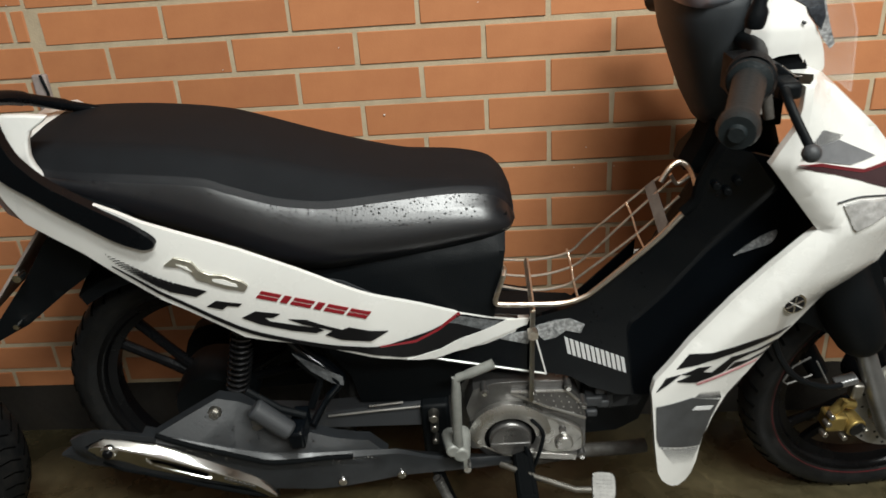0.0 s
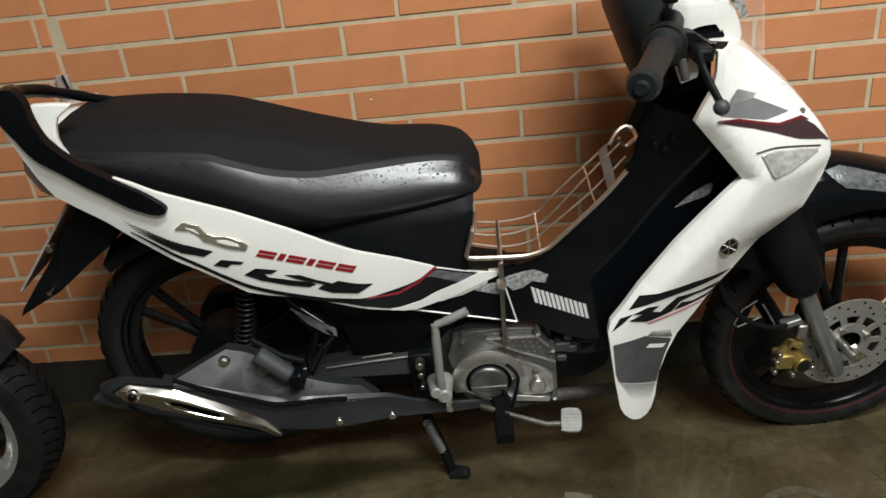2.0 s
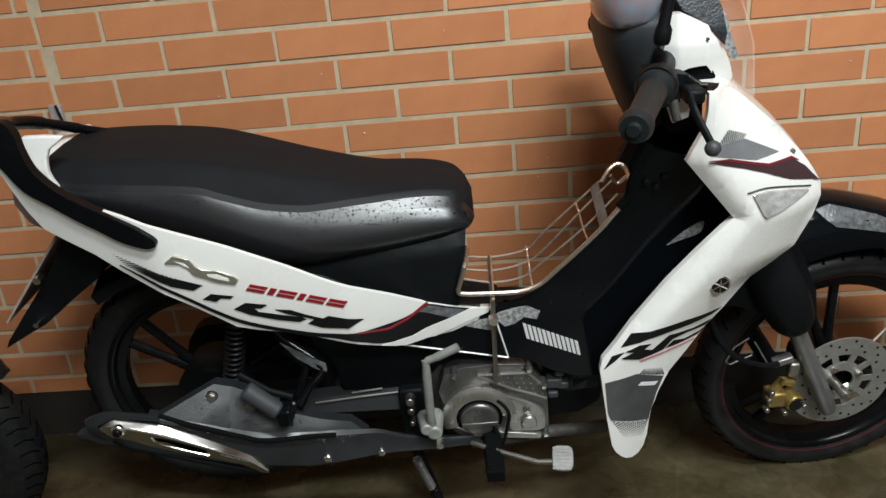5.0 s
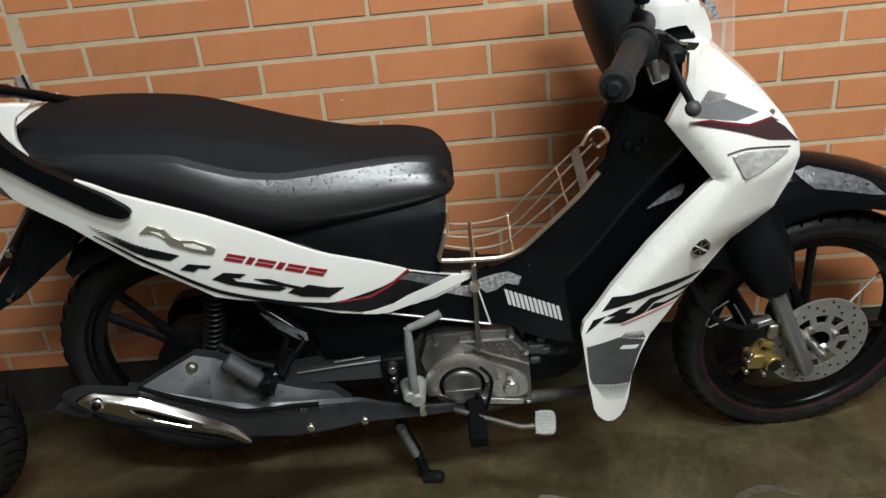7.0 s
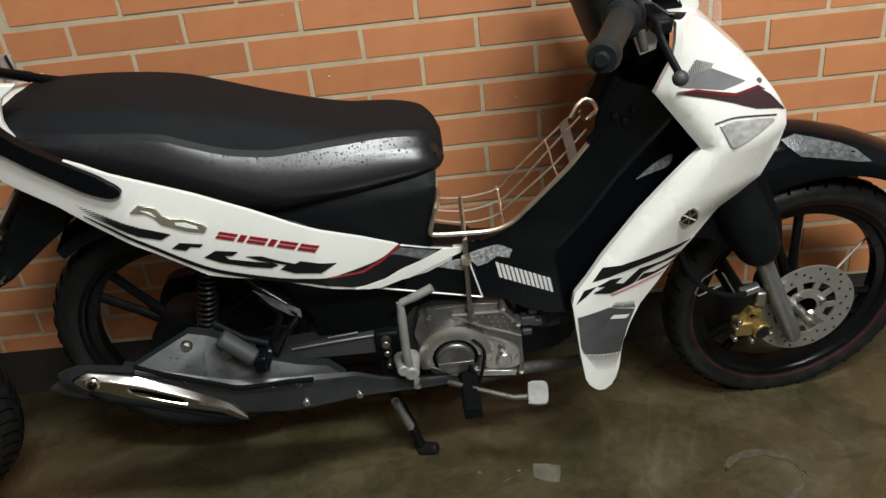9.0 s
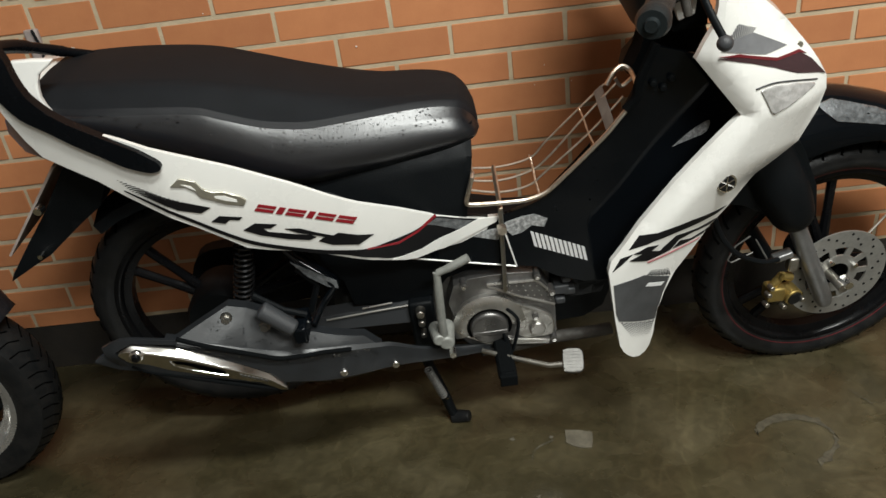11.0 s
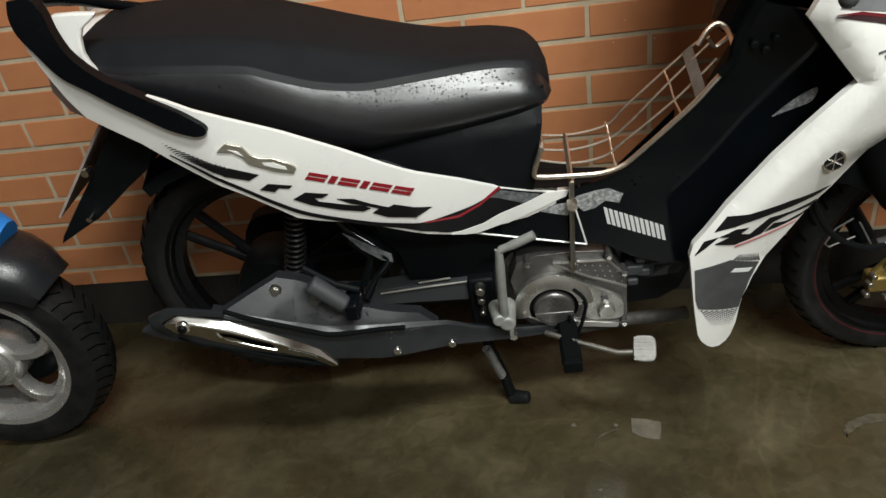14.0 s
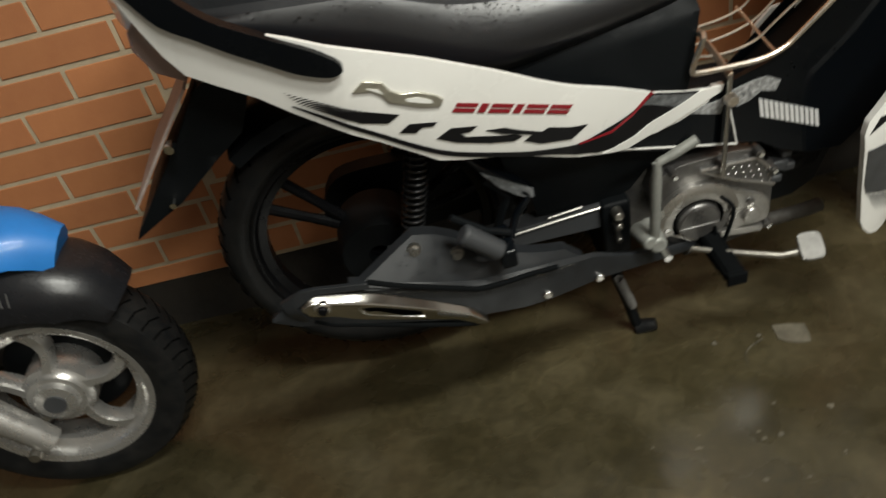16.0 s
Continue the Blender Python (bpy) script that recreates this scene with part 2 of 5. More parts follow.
def add_tube(bm, pts, r, seg=8, flat=1.0):
    pts = [Vector(p) for p in pts]
    rings, up = [], None
    for i, p in enumerate(pts):
        d = (pts[min(i + 1, len(pts) - 1)] - pts[max(i - 1, 0)]).normalized()
        if up is None:
            up = d.orthogonal().normalized()
        up = (up - d * up.dot(d)).normalized()
        side = d.cross(up)
        rad = r[i] if isinstance(r, (list, tuple)) else r
        rings.append([bm.verts.new(p + rad * (math.cos(k * math.tau / seg) * up + flat * math.sin(k * math.tau / seg) * side)) for k in range(seg)])
    for a, b in zip(rings, rings[1:]):
        for k in range(seg):
            bm.faces.new((a[k], a[(k + 1) % seg], b[(k + 1) % seg], b[k]))
    bm.faces.new(rings[0][::-1])
    bm.faces.new(rings[-1])


def tube(pts, r, seg=8, flat=1.0):
    bm = bmesh.new()
    add_tube(bm, pts, r, seg, flat)
    return bm


def loft(rings, caps=True, closed=False):
    bm = bmesh.new()
    vr = [[bm.verts.new(p) for p in ring] for ring in rings]
    k = len(rings[0])
    pairs = list(zip(vr, vr[1:])) + ([(vr[-1], vr[0])] if closed else [])
    for a, b in pairs:
        for i in range(k):
            bm.faces.new((a[i], a[(i + 1) % k], b[(i + 1) % k], b[i]))
    if caps and not closed:
        bm.faces.new(vr[0][::-1])
        bm.faces.new(vr[-1])
    return bm


def revolve(profile, seg=64):
    """Rings about the y axis from (radius, y) pairs; the profile is closed."""
    rings = [[(r * math.cos(i * math.tau / seg), y, r * math.sin(i * math.tau / seg)) for r, y in profile] for i in range(seg)]
    return loft(rings, caps=False, closed=True)


def sheet(outline, cell=0.03):
    """A flat face in x and z, cut into cells, so that it can be bent."""
    bm = bmesh.new()
    f = bm.faces.new([bm.verts.new((x, 0, z)) for x, z in outline])
    f.normal_update()
    bmesh.ops.triangulate(bm, faces=[f])
    xs, zs = [p[0] for p in outline], [p[1] for p in outline]
    for axis, lo, hi in ((0, min(xs), max(xs)), (2, min(zs), max(zs))):
        k = math.ceil(lo / cell)
        while k * cell < hi:
            co, no = [0, 0, 0], [0, 0, 0]
            co[axis], no[axis] = k * cell, 1
            bmesh.ops.bisect_plane(bm, geom=bm.verts[:] + bm.edges[:] + bm.faces[:], plane_co=co, plane_no=no, dist=1e-6)
            k += 1
    return bm


def panel(outline, depth, thick=0.006, cell=0.03):
    """A bent plate whose outer face lies at y = -depth(x, z)."""
    bm = sheet(outline, cell)
    f = depth if callable(depth) else (lambda x, z: depth)
    out = bm.faces[:]
    made = bmesh.ops.extrude_face_region(bm, geom=out)["geom"]
    inner = [v for v in made if isinstance(v, bmesh.types.BMVert)]
    inner_set = set(inner)
    for v in bm.verts:
        y = -f(v.co.x, v.co.z)
        v.co.y = y + (thick if v in inner_set else 0)
    return bm


def decal(outline, depth, lift=0.0014, cell=0.012):
    bm = panel(outline, (lambda x, z: (depth(x, z) if callable(depth) else depth) + lift), lift * 0.9, cell)
    return bm


def rounded(outline, n=4):
    return [(p.x, p.z) for p in smooth_line([(x, 0, z) for x, z in outline], n)]


def mirror_y(bm, k=1.0):
    for v in bm.verts:
        v.co.y *= -k
    return bm

# ---- the bay: floor, walls, ceiling ----
tagged(part("floor", box((-4.2, -4.2, -0.12), (4.2, 0.15, 0)), M_FLOOR, smooth=0), "wet stained grey-brown concrete garage floor", "floor", kind="structure")
wall_back = tagged(part("wall_north", box((-4.2, 0.0024, 0.134), (4.2, 0.16, 3.1)), M_MORTAR, smooth=0), "orange brick wall with pale mortar joints", "wall", kind="structure")
# nearly black strip below the lowest course of bricks
tagged(part("baseboard", box((-4.2, 0.002, 0), (4.2, 0.15, 0.132)), M_PLINTH, smooth=0), "dark strip along the base of the brick wall", "baseboard", kind="structure")
tagged(part("wall_south", box((-4.2, -4.35, 0), (4.2, -4.2, 3.1)), M_PLAIN, smooth=0), "plain plastered wall", "wall", kind="structure")
tagged(part("wall_east", box((4.2, -4.35, 0), (4.35, 0.16, 3.1)), M_PLAIN, smooth=0), "plain plastered wall", "wall", kind="structure")
tagged(part("wall_west", box((-4.35, -4.35, 0), (-4.2, 0.16, 3.1)), M_PLAIN, smooth=0), "plain plastered wall", "wall", kind="structure")
tagged(part("ceiling", box((-4.35, -4.35, 3.1), (4.35, 0.16, 3.2)), M_PLAIN, smooth=0), "plain pale ceiling", "ceiling", kind="structure")

# ---- the motorcycle: x ahead, y to its left, z up, from the ground under its middle ----
bike = thing("motorcycle", pose(0.36, -0.245, 0, 0, 0, 2.5) @ pose(0, 0, 0, 6, 0, 0), "white and black step-through motorcycle, wet, parked along a brick wall", "motorcycle")
SIDE = [(-1.0, 0.10), (-0.85, 0.17), (-0.6, 0.21), (-0.31, 0.195), (-0.18, 0.145), (0, 0.13)]
EXH = [(-0.8, 0.29), (-0.55, 0.27), (-0.384, 0.236), (-0.29, 0.204), (-0.1, 0.15), (0.1, 0.1)]
PANEL_MID = [(-0.82, 0.90), (-0.7, 0.80), (-0.5, 0.67), (-0.3, 0.60), (-0.1, 0.54)]


def side_depth(x, z):
    return lerp_table(x, SIDE) - 0.9 * (z - lerp_table(x, PANEL_MID)) ** 2


def exhaust_depth(x, z):
    return lerp_table(x, EXH)


def front_depth(x, z):
    inner = lerp_table(z, [(0.25, 0.13), (0.46, 0.114), (0.722, 0.321), (0.826, 0.241), (0.93, 0.262)])
    outer = lerp_table(z, [(0.25, 0.20), (0.344, 0.212), (0.42, 0.244), (0.502, 0.306), (0.586, 0.38), (0.64, 0.446), (0.729, 0.477), (0.788, 0.45), (0.93, 0.30)])
    t = min(max((x - inner) / max(outer - inner, 0.02), 0), 1)
    return 0.225 - 0.017 * max(1 - t / 0.19, 0) * lerp_table(z, [(0.44, 0), (0.54, 1)]) - 0.058 * t * t * lerp_table(z, [(0.36, 0.35), (0.58, 1.0)])


def centre_depth(x, z):
    return 0.137


def both(name, make, mtl, parent, label="", far=1.0, **kw):
    a = part(name, make(), mtl, parent, label, **kw)
    part(name, mirror_y(make(), far), mtl, parent, label, **kw)
    return a


# inner body that carries the panels
def slab(stations):
    """Boxes with rounded corners along x: (x, z low, z high, half width)."""
    rings = []
    for x, lo, hi, w in stations:
        r = min(w, (hi - lo) / 2) * 0.4
        ring = []
        for cy, cz, a0 in ((w - r, hi - r, 0), (-w + r, hi - r, 90), (-w + r, lo + r, 180), (w - r, lo + r, 270)):
            for k in range(4):
                a = radians(a0 + k * 30)
                ring.append((x, cy + r * math.cos(a), cz + r * math.sin(a)))
        rings.append(ring)
    return loft(rings)


part("frame", slab([(-0.74, 0.70, 0.83, 0.09), (-0.55, 0.56, 0.74, 0.115), (-0.38, 0.50, 0.67, 0.118), (-0.2, 0.44, 0.58, 0.105), (-0.10, 0.40, 0.47, 0.08), (-0.06, 0.39, 0.445, 0.05), (0.04, 0.39, 0.45, 0.05), (0.16, 0.43, 0.56, 0.05), (0.26, 0.56, 0.76, 0.05)]), M_SATIN, bike)

# seat
S_TOP = [(-0.815, 0.868), (-0.806, 0.884), (-0.785, 0.887), (-0.745, 0.888), (-0.649, 0.881), (-0.554, 0.869), (-0.461, 0.845), (-0.368, 0.816), (-0.272, 0.79), (-0.174, 0.776), (-0.12, 0.768), (-0.101, 0.756), (-0.089, 0.741), (-0.081, 0.72)]
S_CREASE = [(-0.815, 0.856), (-0.78, 0.858), (-0.741, 0.850), (-0.659, 0.843), (-0.543, 0.828), (-0.502, 0.813), (-0.445, 0.789), (-0.401, 0.777), (-0.356, 0.770), (-0.265, 0.768), (-0.172, 0.766), (-0.12, 0.757), (-0.101, 0.745), (-0.089, 0.730), (-0.081, 0.711)]
S_LOW = [(-0.815, 0.845), (-0.79, 0.833), (-0.765, 0.832), (-0.751, 0.827), (-0.701, 0.803), (-0.636, 0.769), (-0.553, 0.731), (-0.468, 0.690), (-0.397, 0.666), (-0.312, 0.666), (-0.186, 0.676), (-0.105, 0.685), (-0.089, 0.688), (-0.081, 0.694)]
S_WIDE = [(-0.815, 0.085), (-0.807, 0.108), (-0.79, 0.124), (-0.76, 0.136), (-0.7, 0.147), (-0.6, 0.152), (-0.4, 0.151), (-0.2, 0.129), (-0.15, 0.122), (-0.125, 0.118), (-0.108, 0.111), (-0.093, 0.100), (-0.085, 0.088), (-0.081, 0.076)]

S_TOP, S_CREASE, S_LOW, S_WIDE = ([(p.x, p.z) for p in smooth_line([(x, 0, z) for x, z in t], 6)] for t in (S_TOP, S_CREASE, S_LOW, S_WIDE))


def seat_section(x):
    top, cr, low, w = (lerp_table(x, t) for t in (S_TOP, S_CREASE, S_LOW, S_WIDE))
    top, cr = top - 0.013, min(cr - 0.010, top - 0.007)
    k = lerp_table(x, [(-0.66, 0.90), (-0.50, 0.86), (-0.36, 0.79), (-0.22, 0.68), (-0.10, 0.62)])
    half = [(0, top), ((k - 0.34) * w, top - 0.002), ((k - 0.20) * w, top - 0.22 * (top - cr)), ((k - 0.11) * w, cr + 0.38 * (top - cr)), ((k - 0.045) * w, cr + 0.003), (k * w, cr - 0.007), ((k + 0.50 * (0.97 - k)) * w, cr - 0.24 * (cr - low)), ((k + 0.86 * (0.97 - k)) * w, cr - 0.50 * (cr - low)), (0.97 * w, cr - 0.76 * (cr - low)), (0.92 * w, low)]
    return [(x, -y, z) for y, z in half] + [(x, y, z) for y, z in half[:0:-1]]


xs = sorted(set([-0.815 + 0.735 * i / 72 for i in range(73)] + [-0.811, -0.805, -0.105, -0.10, -0.095, -0.092, -0.0885, -0.085, -0.0825, -0.081]))
seat = part("seat", loft([seat_section(x) for x in xs]), M_VINYL, bike, "wet black vinyl seat", smooth=88)
seat.data.materials.append(M_VINYLTOP)
seat.data.materials.append(M_VINYLSEAM)
for poly in seat.data.polygons:
    if len(poly.vertices) == 4 and poly.index % 19 in (0, 1, 2, 3, 4, 14, 15, 16, 17, 18):
        poly.material_index = 2 if poly.index % 19 in (4, 14) else 1


def seat_side_point(x, f):
    ring = [Vector(p) for p in seat_section(x)[5:10]]
    t = min(f / 0.47 * 2, 3.99)
    return ring[int(t)].lerp(ring[int(t) + 1], t - int(t))


def drops(places, name, parent):
    bm = bmesh.new()
    for p, r in places:
        bmesh.ops.create_icosphere(bm, subdivisions=2, radius=r, matrix=Matrix.Translation(p) @ Matrix.Diagonal((1, 0.6, 1, 1)))
    return tagged(part(name, bm, M_WATER, parent, "clear rain drops", smooth=180), kind="stuff")


def scattered(rng, n, make, gap):
    """Up to n points from make(), none nearer than gap to another."""
    out = []
    for _ in range(n * 3):
        p = make()
        if all((p - q).length > gap for q in out):
            out.append(p)
        if len(out) == n:
            break
    return out


rng = random.Random(4)
wet = scattered(rng, 240, lambda: seat_side_point(-0.10 - 0.34 * rng.random() ** 0.8, 0.01 + 0.40 * rng.random() ** 1.4), 0.0042)
wet += scattered(rng, 70, lambda: seat_side_point(rng.uniform(-0.72, -0.32), rng.uniform(0.01, 0.36)), 0.006)
drops([(p, 0.0010 + 0.0015 * rng.random() ** 2) for p in wet], "rainwater", seat)

# side panels, white
UPPER = [(-0.803, 0.94), (-0.79, 0.89), (-0.77, 0.865), (-0.735, 0.842), (-0.70, 0.815), (-0.677, 0.802), (-0.672, 0.826), (-0.637, 0.812), (-0.561, 0.776), (-0.483, 0.74), (-0.403, 0.699), (-0.371, 0.681), (-0.347, 0.667), (-0.318, 0.652), (-0.236, 0.607), (-0.177, 0.571), (-0.12, 0.556), (-0.061, 0.545)]
LOWER = [(-0.817, 0.931), (-0.813, 0.897), (-0.802, 0.858), (-0.79, 0.82), (-0.775, 0.79), (-0.744, 0.77), (-0.701, 0.744), (-0.664, 0.713), (-0.616, 0.6772), (-0.569, 0.6445), (-0.523, 0.6085), (-0.499, 0.5885), (-0.464, 0.5775), (-0.428, 0.5695), (-0.383, 0.5565), (-0.319, 0.5315), (-0.255, 0.5025), (-0.218, 0.4927), (-0.187, 0.4945), (-0.135, 0.504), (-0.087, 0.524)]
side = part("side_panel", panel(UPPER + LOWER[::-1], side_depth, 0.007), M_PAINT, bike, "glossy white tail side panel with decals", bevel=0.003)
part("side_panel", mirror_y(panel([p for p in UPPER if -0.74 < p[0] < -0.3] + [p for p in LOWER[::-1] if -0.70 < p[0] < -0.3], side_depth, 0.012), 0.6), M_PAINT, bike, bevel=0.003)
def band(upper, lower, depth, lift=0.0016):
    """A printed strip between two lines of points in x and z."""
    bm = bmesh.new()
    rows = [[bm.verts.new((p.x, -depth(p.x, p.z) - lift, p.z)) for p in smooth_line([(x, 0, z) for x, z in pts], 4)] for pts in (upper, lower)]
    for i in range(len(rows[0]) - 1):
        bm.faces.new((rows[0][i], rows[0][i + 1], rows[1][i + 1], rows[1][i]))
    return bm


part("stripe", band([(-0.661, 0.726), (-0.614, 0.695), (-0.566, 0.660), (-0.522, 0.6265), (-0.473, 0.597), (-0.385, 0.566), (-0.331, 0.555), (-0.289, 0.549)], [(-0.663, 0.724), (-0.616, 0.689), (-0.568, 0.653), (-0.524, 0.6185), (-0.474, 0.5885), (-0.387, 0.5575), (-0.333, 0.5435), (-0.287, 0.524)], side_depth), M_DECALB, side, "thin black swoosh decal")
part("stripe", band([(-0.289, 0.549), (-0.232, 0.553), (-0.205, 0.559), (-0.176, 0.570), (-0.14, 0.560), (-0.085, 0.546)], [(-0.287, 0.524), (-0.261, 0.512), (-0.213, 0.507), (-0.173, 0.512), (-0.121, 0.535), (-0.095, 0.5425)], side_depth), M_DECALB, side, "black swoosh decal")
part("red_line", decal([(-0.177, 0.5745), (-0.211, 0.5545), (-0.246, 0.5435), (-0.30, 0.550), (-0.30, 0.5475), (-0.246, 0.5385), (-0.211, 0.549), (-0.174, 0.570)], side_depth, 0.002), M_RED, side, "thin red decal line")
part("grey_patch", decal([(-0.193, 0.559), (-0.175, 0.567), (-0.112, 0.549), (-0.134, 0.533)], side_depth, 0.002), M_FILMSHINE, side)
part("figure", decal([(-0.577, 0.697), (-0.535, 0.679), (-0.552, 0.671), (-0.588, 0.683)], side_depth), M_DECALB, side)
part("figure", decal([(-0.541, 0.652), (-0.526, 0.661), (-0.490, 0.6525), (-0.496, 0.648), (-0.511, 0.651), (-0.520, 0.645)], side_depth), M_DECALB, side)
part("figure", decal([(-0.495, 0.627), (-0.474, 0.637), (-0.439, 0.629), (-0.450, 0.623), (-0.463, 0.625), (-0.456, 0.6165), (-0.410, 0.603), (-0.388, 0.598), (-0.380, 0.592), (-0.392, 0.588), (-0.426, 0.596), (-0.470, 0.612)], side_depth), M_DECALB, side)
part("figure", decal([(-0.428, 0.618), (-0.403, 0.614), (-0.378, 0.601), (-0.352, 0.590), (-0.342, 0.594), (-0.285, 0.575), (-0.312, 0.564), (-0.356, 0.571), (-0.378, 0.583), (-0.366, 0.590), (-0.383, 0.597), (-0.408, 0.606)], side_depth), M_DECALB, side)


def dots(quad, depth, nu, nv, r0, r1, mtl, parent, name="halftone", across=False):
    """A field of small printed dots over a four-cornered patch; the size runs from r0 to r1 along it, or across it."""
    bm = bmesh.new()
    a, b, c, d = (Vector((x, 0, z)) for x, z in quad)
    for i in range(nu):
        for j in range(nv):
            u, v = (i + 0.5) / nu, (j + 0.5 + 0.5 * (i % 2)) / (nv + 0.5)
            p = (a * (1 - u) + b * u) * (1 - v) + (d * (1 - u) + c * u) * v
            r = r0 + (r1 - r0) * (v if across else u)
            bm.faces.new([bm.verts.new((p.x + r * math.cos(k * math.tau / 6), -depth(p.x, p.z) - 0.0012, p.z + r * math.sin(k * math.tau / 6))) for k in range(6)])
    return tagged(part(name, bm, mtl, parent, "fine halftone print", smooth=0), kind="stuff")


dots([(-0.668, 0.748), (-0.570, 0.694), (-0.588, 0.684), (-0.650, 0.723)], side_depth, 32, 6, 0.0008, 0.0022, M_DECALB, side)


def bars(corner, along, up, n, widths, gap, depth, mtl, parent, name="letter_bar", rows=1):
    """Plain slanted bars in place of a word."""
    total = sum(widths) + gap * (len(widths) - 1)
    s = 0.0
    for w in widths:
        u0, u1 = s / total, (s + w) / total
        p, q = Vector(corner) + Vector(along) * u0, Vector(corner) + Vector(along) * u1
        k0, k1 = 1 - (1 - n) * u0, 1 - (1 - n) * u1
        count = rows if w > 0.9 else 1
        for r in range(count):
            v0, v1 = (r / count + (0.09 if r else 0), (r + 1) / count - (0.09 if r < count - 1 else 0))
            quad = [(p.x + up[0] * k0 * v0, p.y + up[1] * k0 * v0), (q.x + up[0] * k1 * v0, q.y + up[1] * k1 * v0), (q.x + up[0] * k1 * v1, q.y + up[1] * k1 * v1), (p.x + up[0] * k0 * v1, p.y + up[1] * k0 * v1)]
            part(name, decal(quad, depth, 0.0014), mtl, parent)
        s += w + gap


bars((-0.468, 0.661), (0.153, -0.0535), (0.0095, 0.0108), 1.0, (1, 0.35, 1, 0.35, 1, 1), 0.16, side_depth, M_RED, side, rows=2)
rc = [(-0.584, 0.728), (-0.568, 0.739), (-0.545, 0.730), (-0.538, 0.716), (-0.526, 0.708), (-0.505, 0.704), (-0.482, 0.691), (-0.475, 0.683), (-0.481, 0.675), (-0.506, 0.682), (-0.531, 0.695), (-0.543, 0.701), (-0.550, 0.714), (-0.561, 0.723)]
badge = part("badge", panel(rc, lambda x, z: side_depth(x, z) + 0.0035, 0.004), M_BADGE, side, "raised chrome badge", bevel=0.0012)
part("badge_face", panel([(-0.522, 0.700), (-0.507, 0.698), (-0.490, 0.688), (-0.489, 0.683), (-0.506, 0.689), (-0.521, 0.696)], lambda x, z: side_depth(x, z) + 0.0042, 0.001), M_PAINT, badge)
part("badge_face", panel([(-0.566, 0.729), (-0.553, 0.724), (-0.547, 0.715), (-0.553, 0.719)], lambda x, z: side_depth(x, z) + 0.0042, 0.001), M_PAINT, badge)

# tail: white top, black grab rail, lamp, mudguard and plate
part("tail_cowl", slab([(-0.86, 0.83, 0.862, 0.06), (-0.835, 0.82, 0.874, 0.11), (-0.80, 0.80, 0.874, 0.125), (-0.77, 0.79, 0.85, 0.125), (-0.70, 0.76, 0.785, 0.11)]), M_PAINT, bike)
rail = [(-0.806, 0.970), (-0.813, 0.950), (-0.812, 0.925), (-0.797, 0.897), (-0.775, 0.861), (-0.741, 0.837), (-0.709, 0.814), (-0.675, 0.793), (-0.641, 0.772), (-0.608, 0.760), (-0.590, 0.760), (-0.585, 0.767), (-0.592, 0.778), (-0.612, 0.794), (-0.646, 0.813), (-0.693, 0.840), (-0.716, 0.855), (-0.737, 0.875), (-0.752, 0.896), (-0.760, 0.925), (-0.763, 0.950), (-0.776, 0.970)]
grab = part("grab_rail", panel(rounded(rail + rail[:1], 3)[:-1], lambda x, z: side_depth(x, z) + 0.010, 0.018), M_RAIL, bike, "glossy black grab rail", bevel=0.008)
part("seat_base", panel([(-0.765, 0.84), (-0.70, 0.81), (-0.655, 0.792), (-0.64, 0.77), (-0.70, 0.775), (-0.76, 0.81)], lambda x, z: 0.158, 0.05), M_SATIN, bike, bevel=0.004)
part("tail_side", panel(rounded([(-0.797, 0.926), (-0.73, 0.921), (-0.757, 0.902), (-0.765, 0.879), (-0.764, 0.854), (-0.752, 0.822), (-0.774, 0.836), (-0.794, 0.869), (-0.802, 0.902)], 2), lambda x, z: 0.128 - 0.25 * max(z - 0.87, 0), 0.012), M_PAINT, bike, bevel=0.003)
part("loop", tube(smooth_line([(-0.79, -0.165, 0.958), (-0.825, -0.10, 0.945), (-0.822, -0.03, 0.926), (-0.800, 0.02, 0.901), (-0.775, 0.05, 0.882), (-0.745, 0.07, 0.866), (-0.68, 0.08, 0.845)]), [0.014] * 7 + [0.0115] * 8 + [0.0095] * 8 + [0.008] * 14, 12), M_RAIL, grab)
part("tail_lamp", panel([(-0.832, 0.842), (-0.808, 0.865), (-0.782, 0.80), (-0.79, 0.762), (-0.823, 0.785), (-0.836, 0.82)], lambda x, z: 0.135, 0.20), M_TAIL, bike, "wet pinkish tail lamp lens", bevel=0.006)
part("mudguard", panel([(-0.80, 0.73), (-0.775, 0.745), (-0.735, 0.70), (-0.763, 0.65), (-0.809, 0.62), (-0.89, 0.562), (-0.923, 0.546), (-0.984, 0.515), (-0.975, 0.53), (-0.93, 0.58), (-0.866, 0.649)], lambda x, z: 0.095, 0.17), M_SATIN, bike, "black plastic rear mudguard", bevel=0.006)
tilt = pose(-0.885, 0, 0.655, 0, 42, 0)
plate = part("number_plate", box((-0.002, -0.105, -0.105), (0.002, 0.105, 0.115), tilt), M_PLATE, bike, "thin metal plate seen from its edge", smooth=0)
part("plate_screw", cyl((-0.862, -0.118, 0.665), (-0.862, -0.10, 0.665), 0.007, seg=10), M_CHROME, plate)
part("plate_screw", cyl((-0.90, -0.112, 0.57), (-0.90, -0.096, 0.57), 0.005, seg=10), M_CHROME, plate)

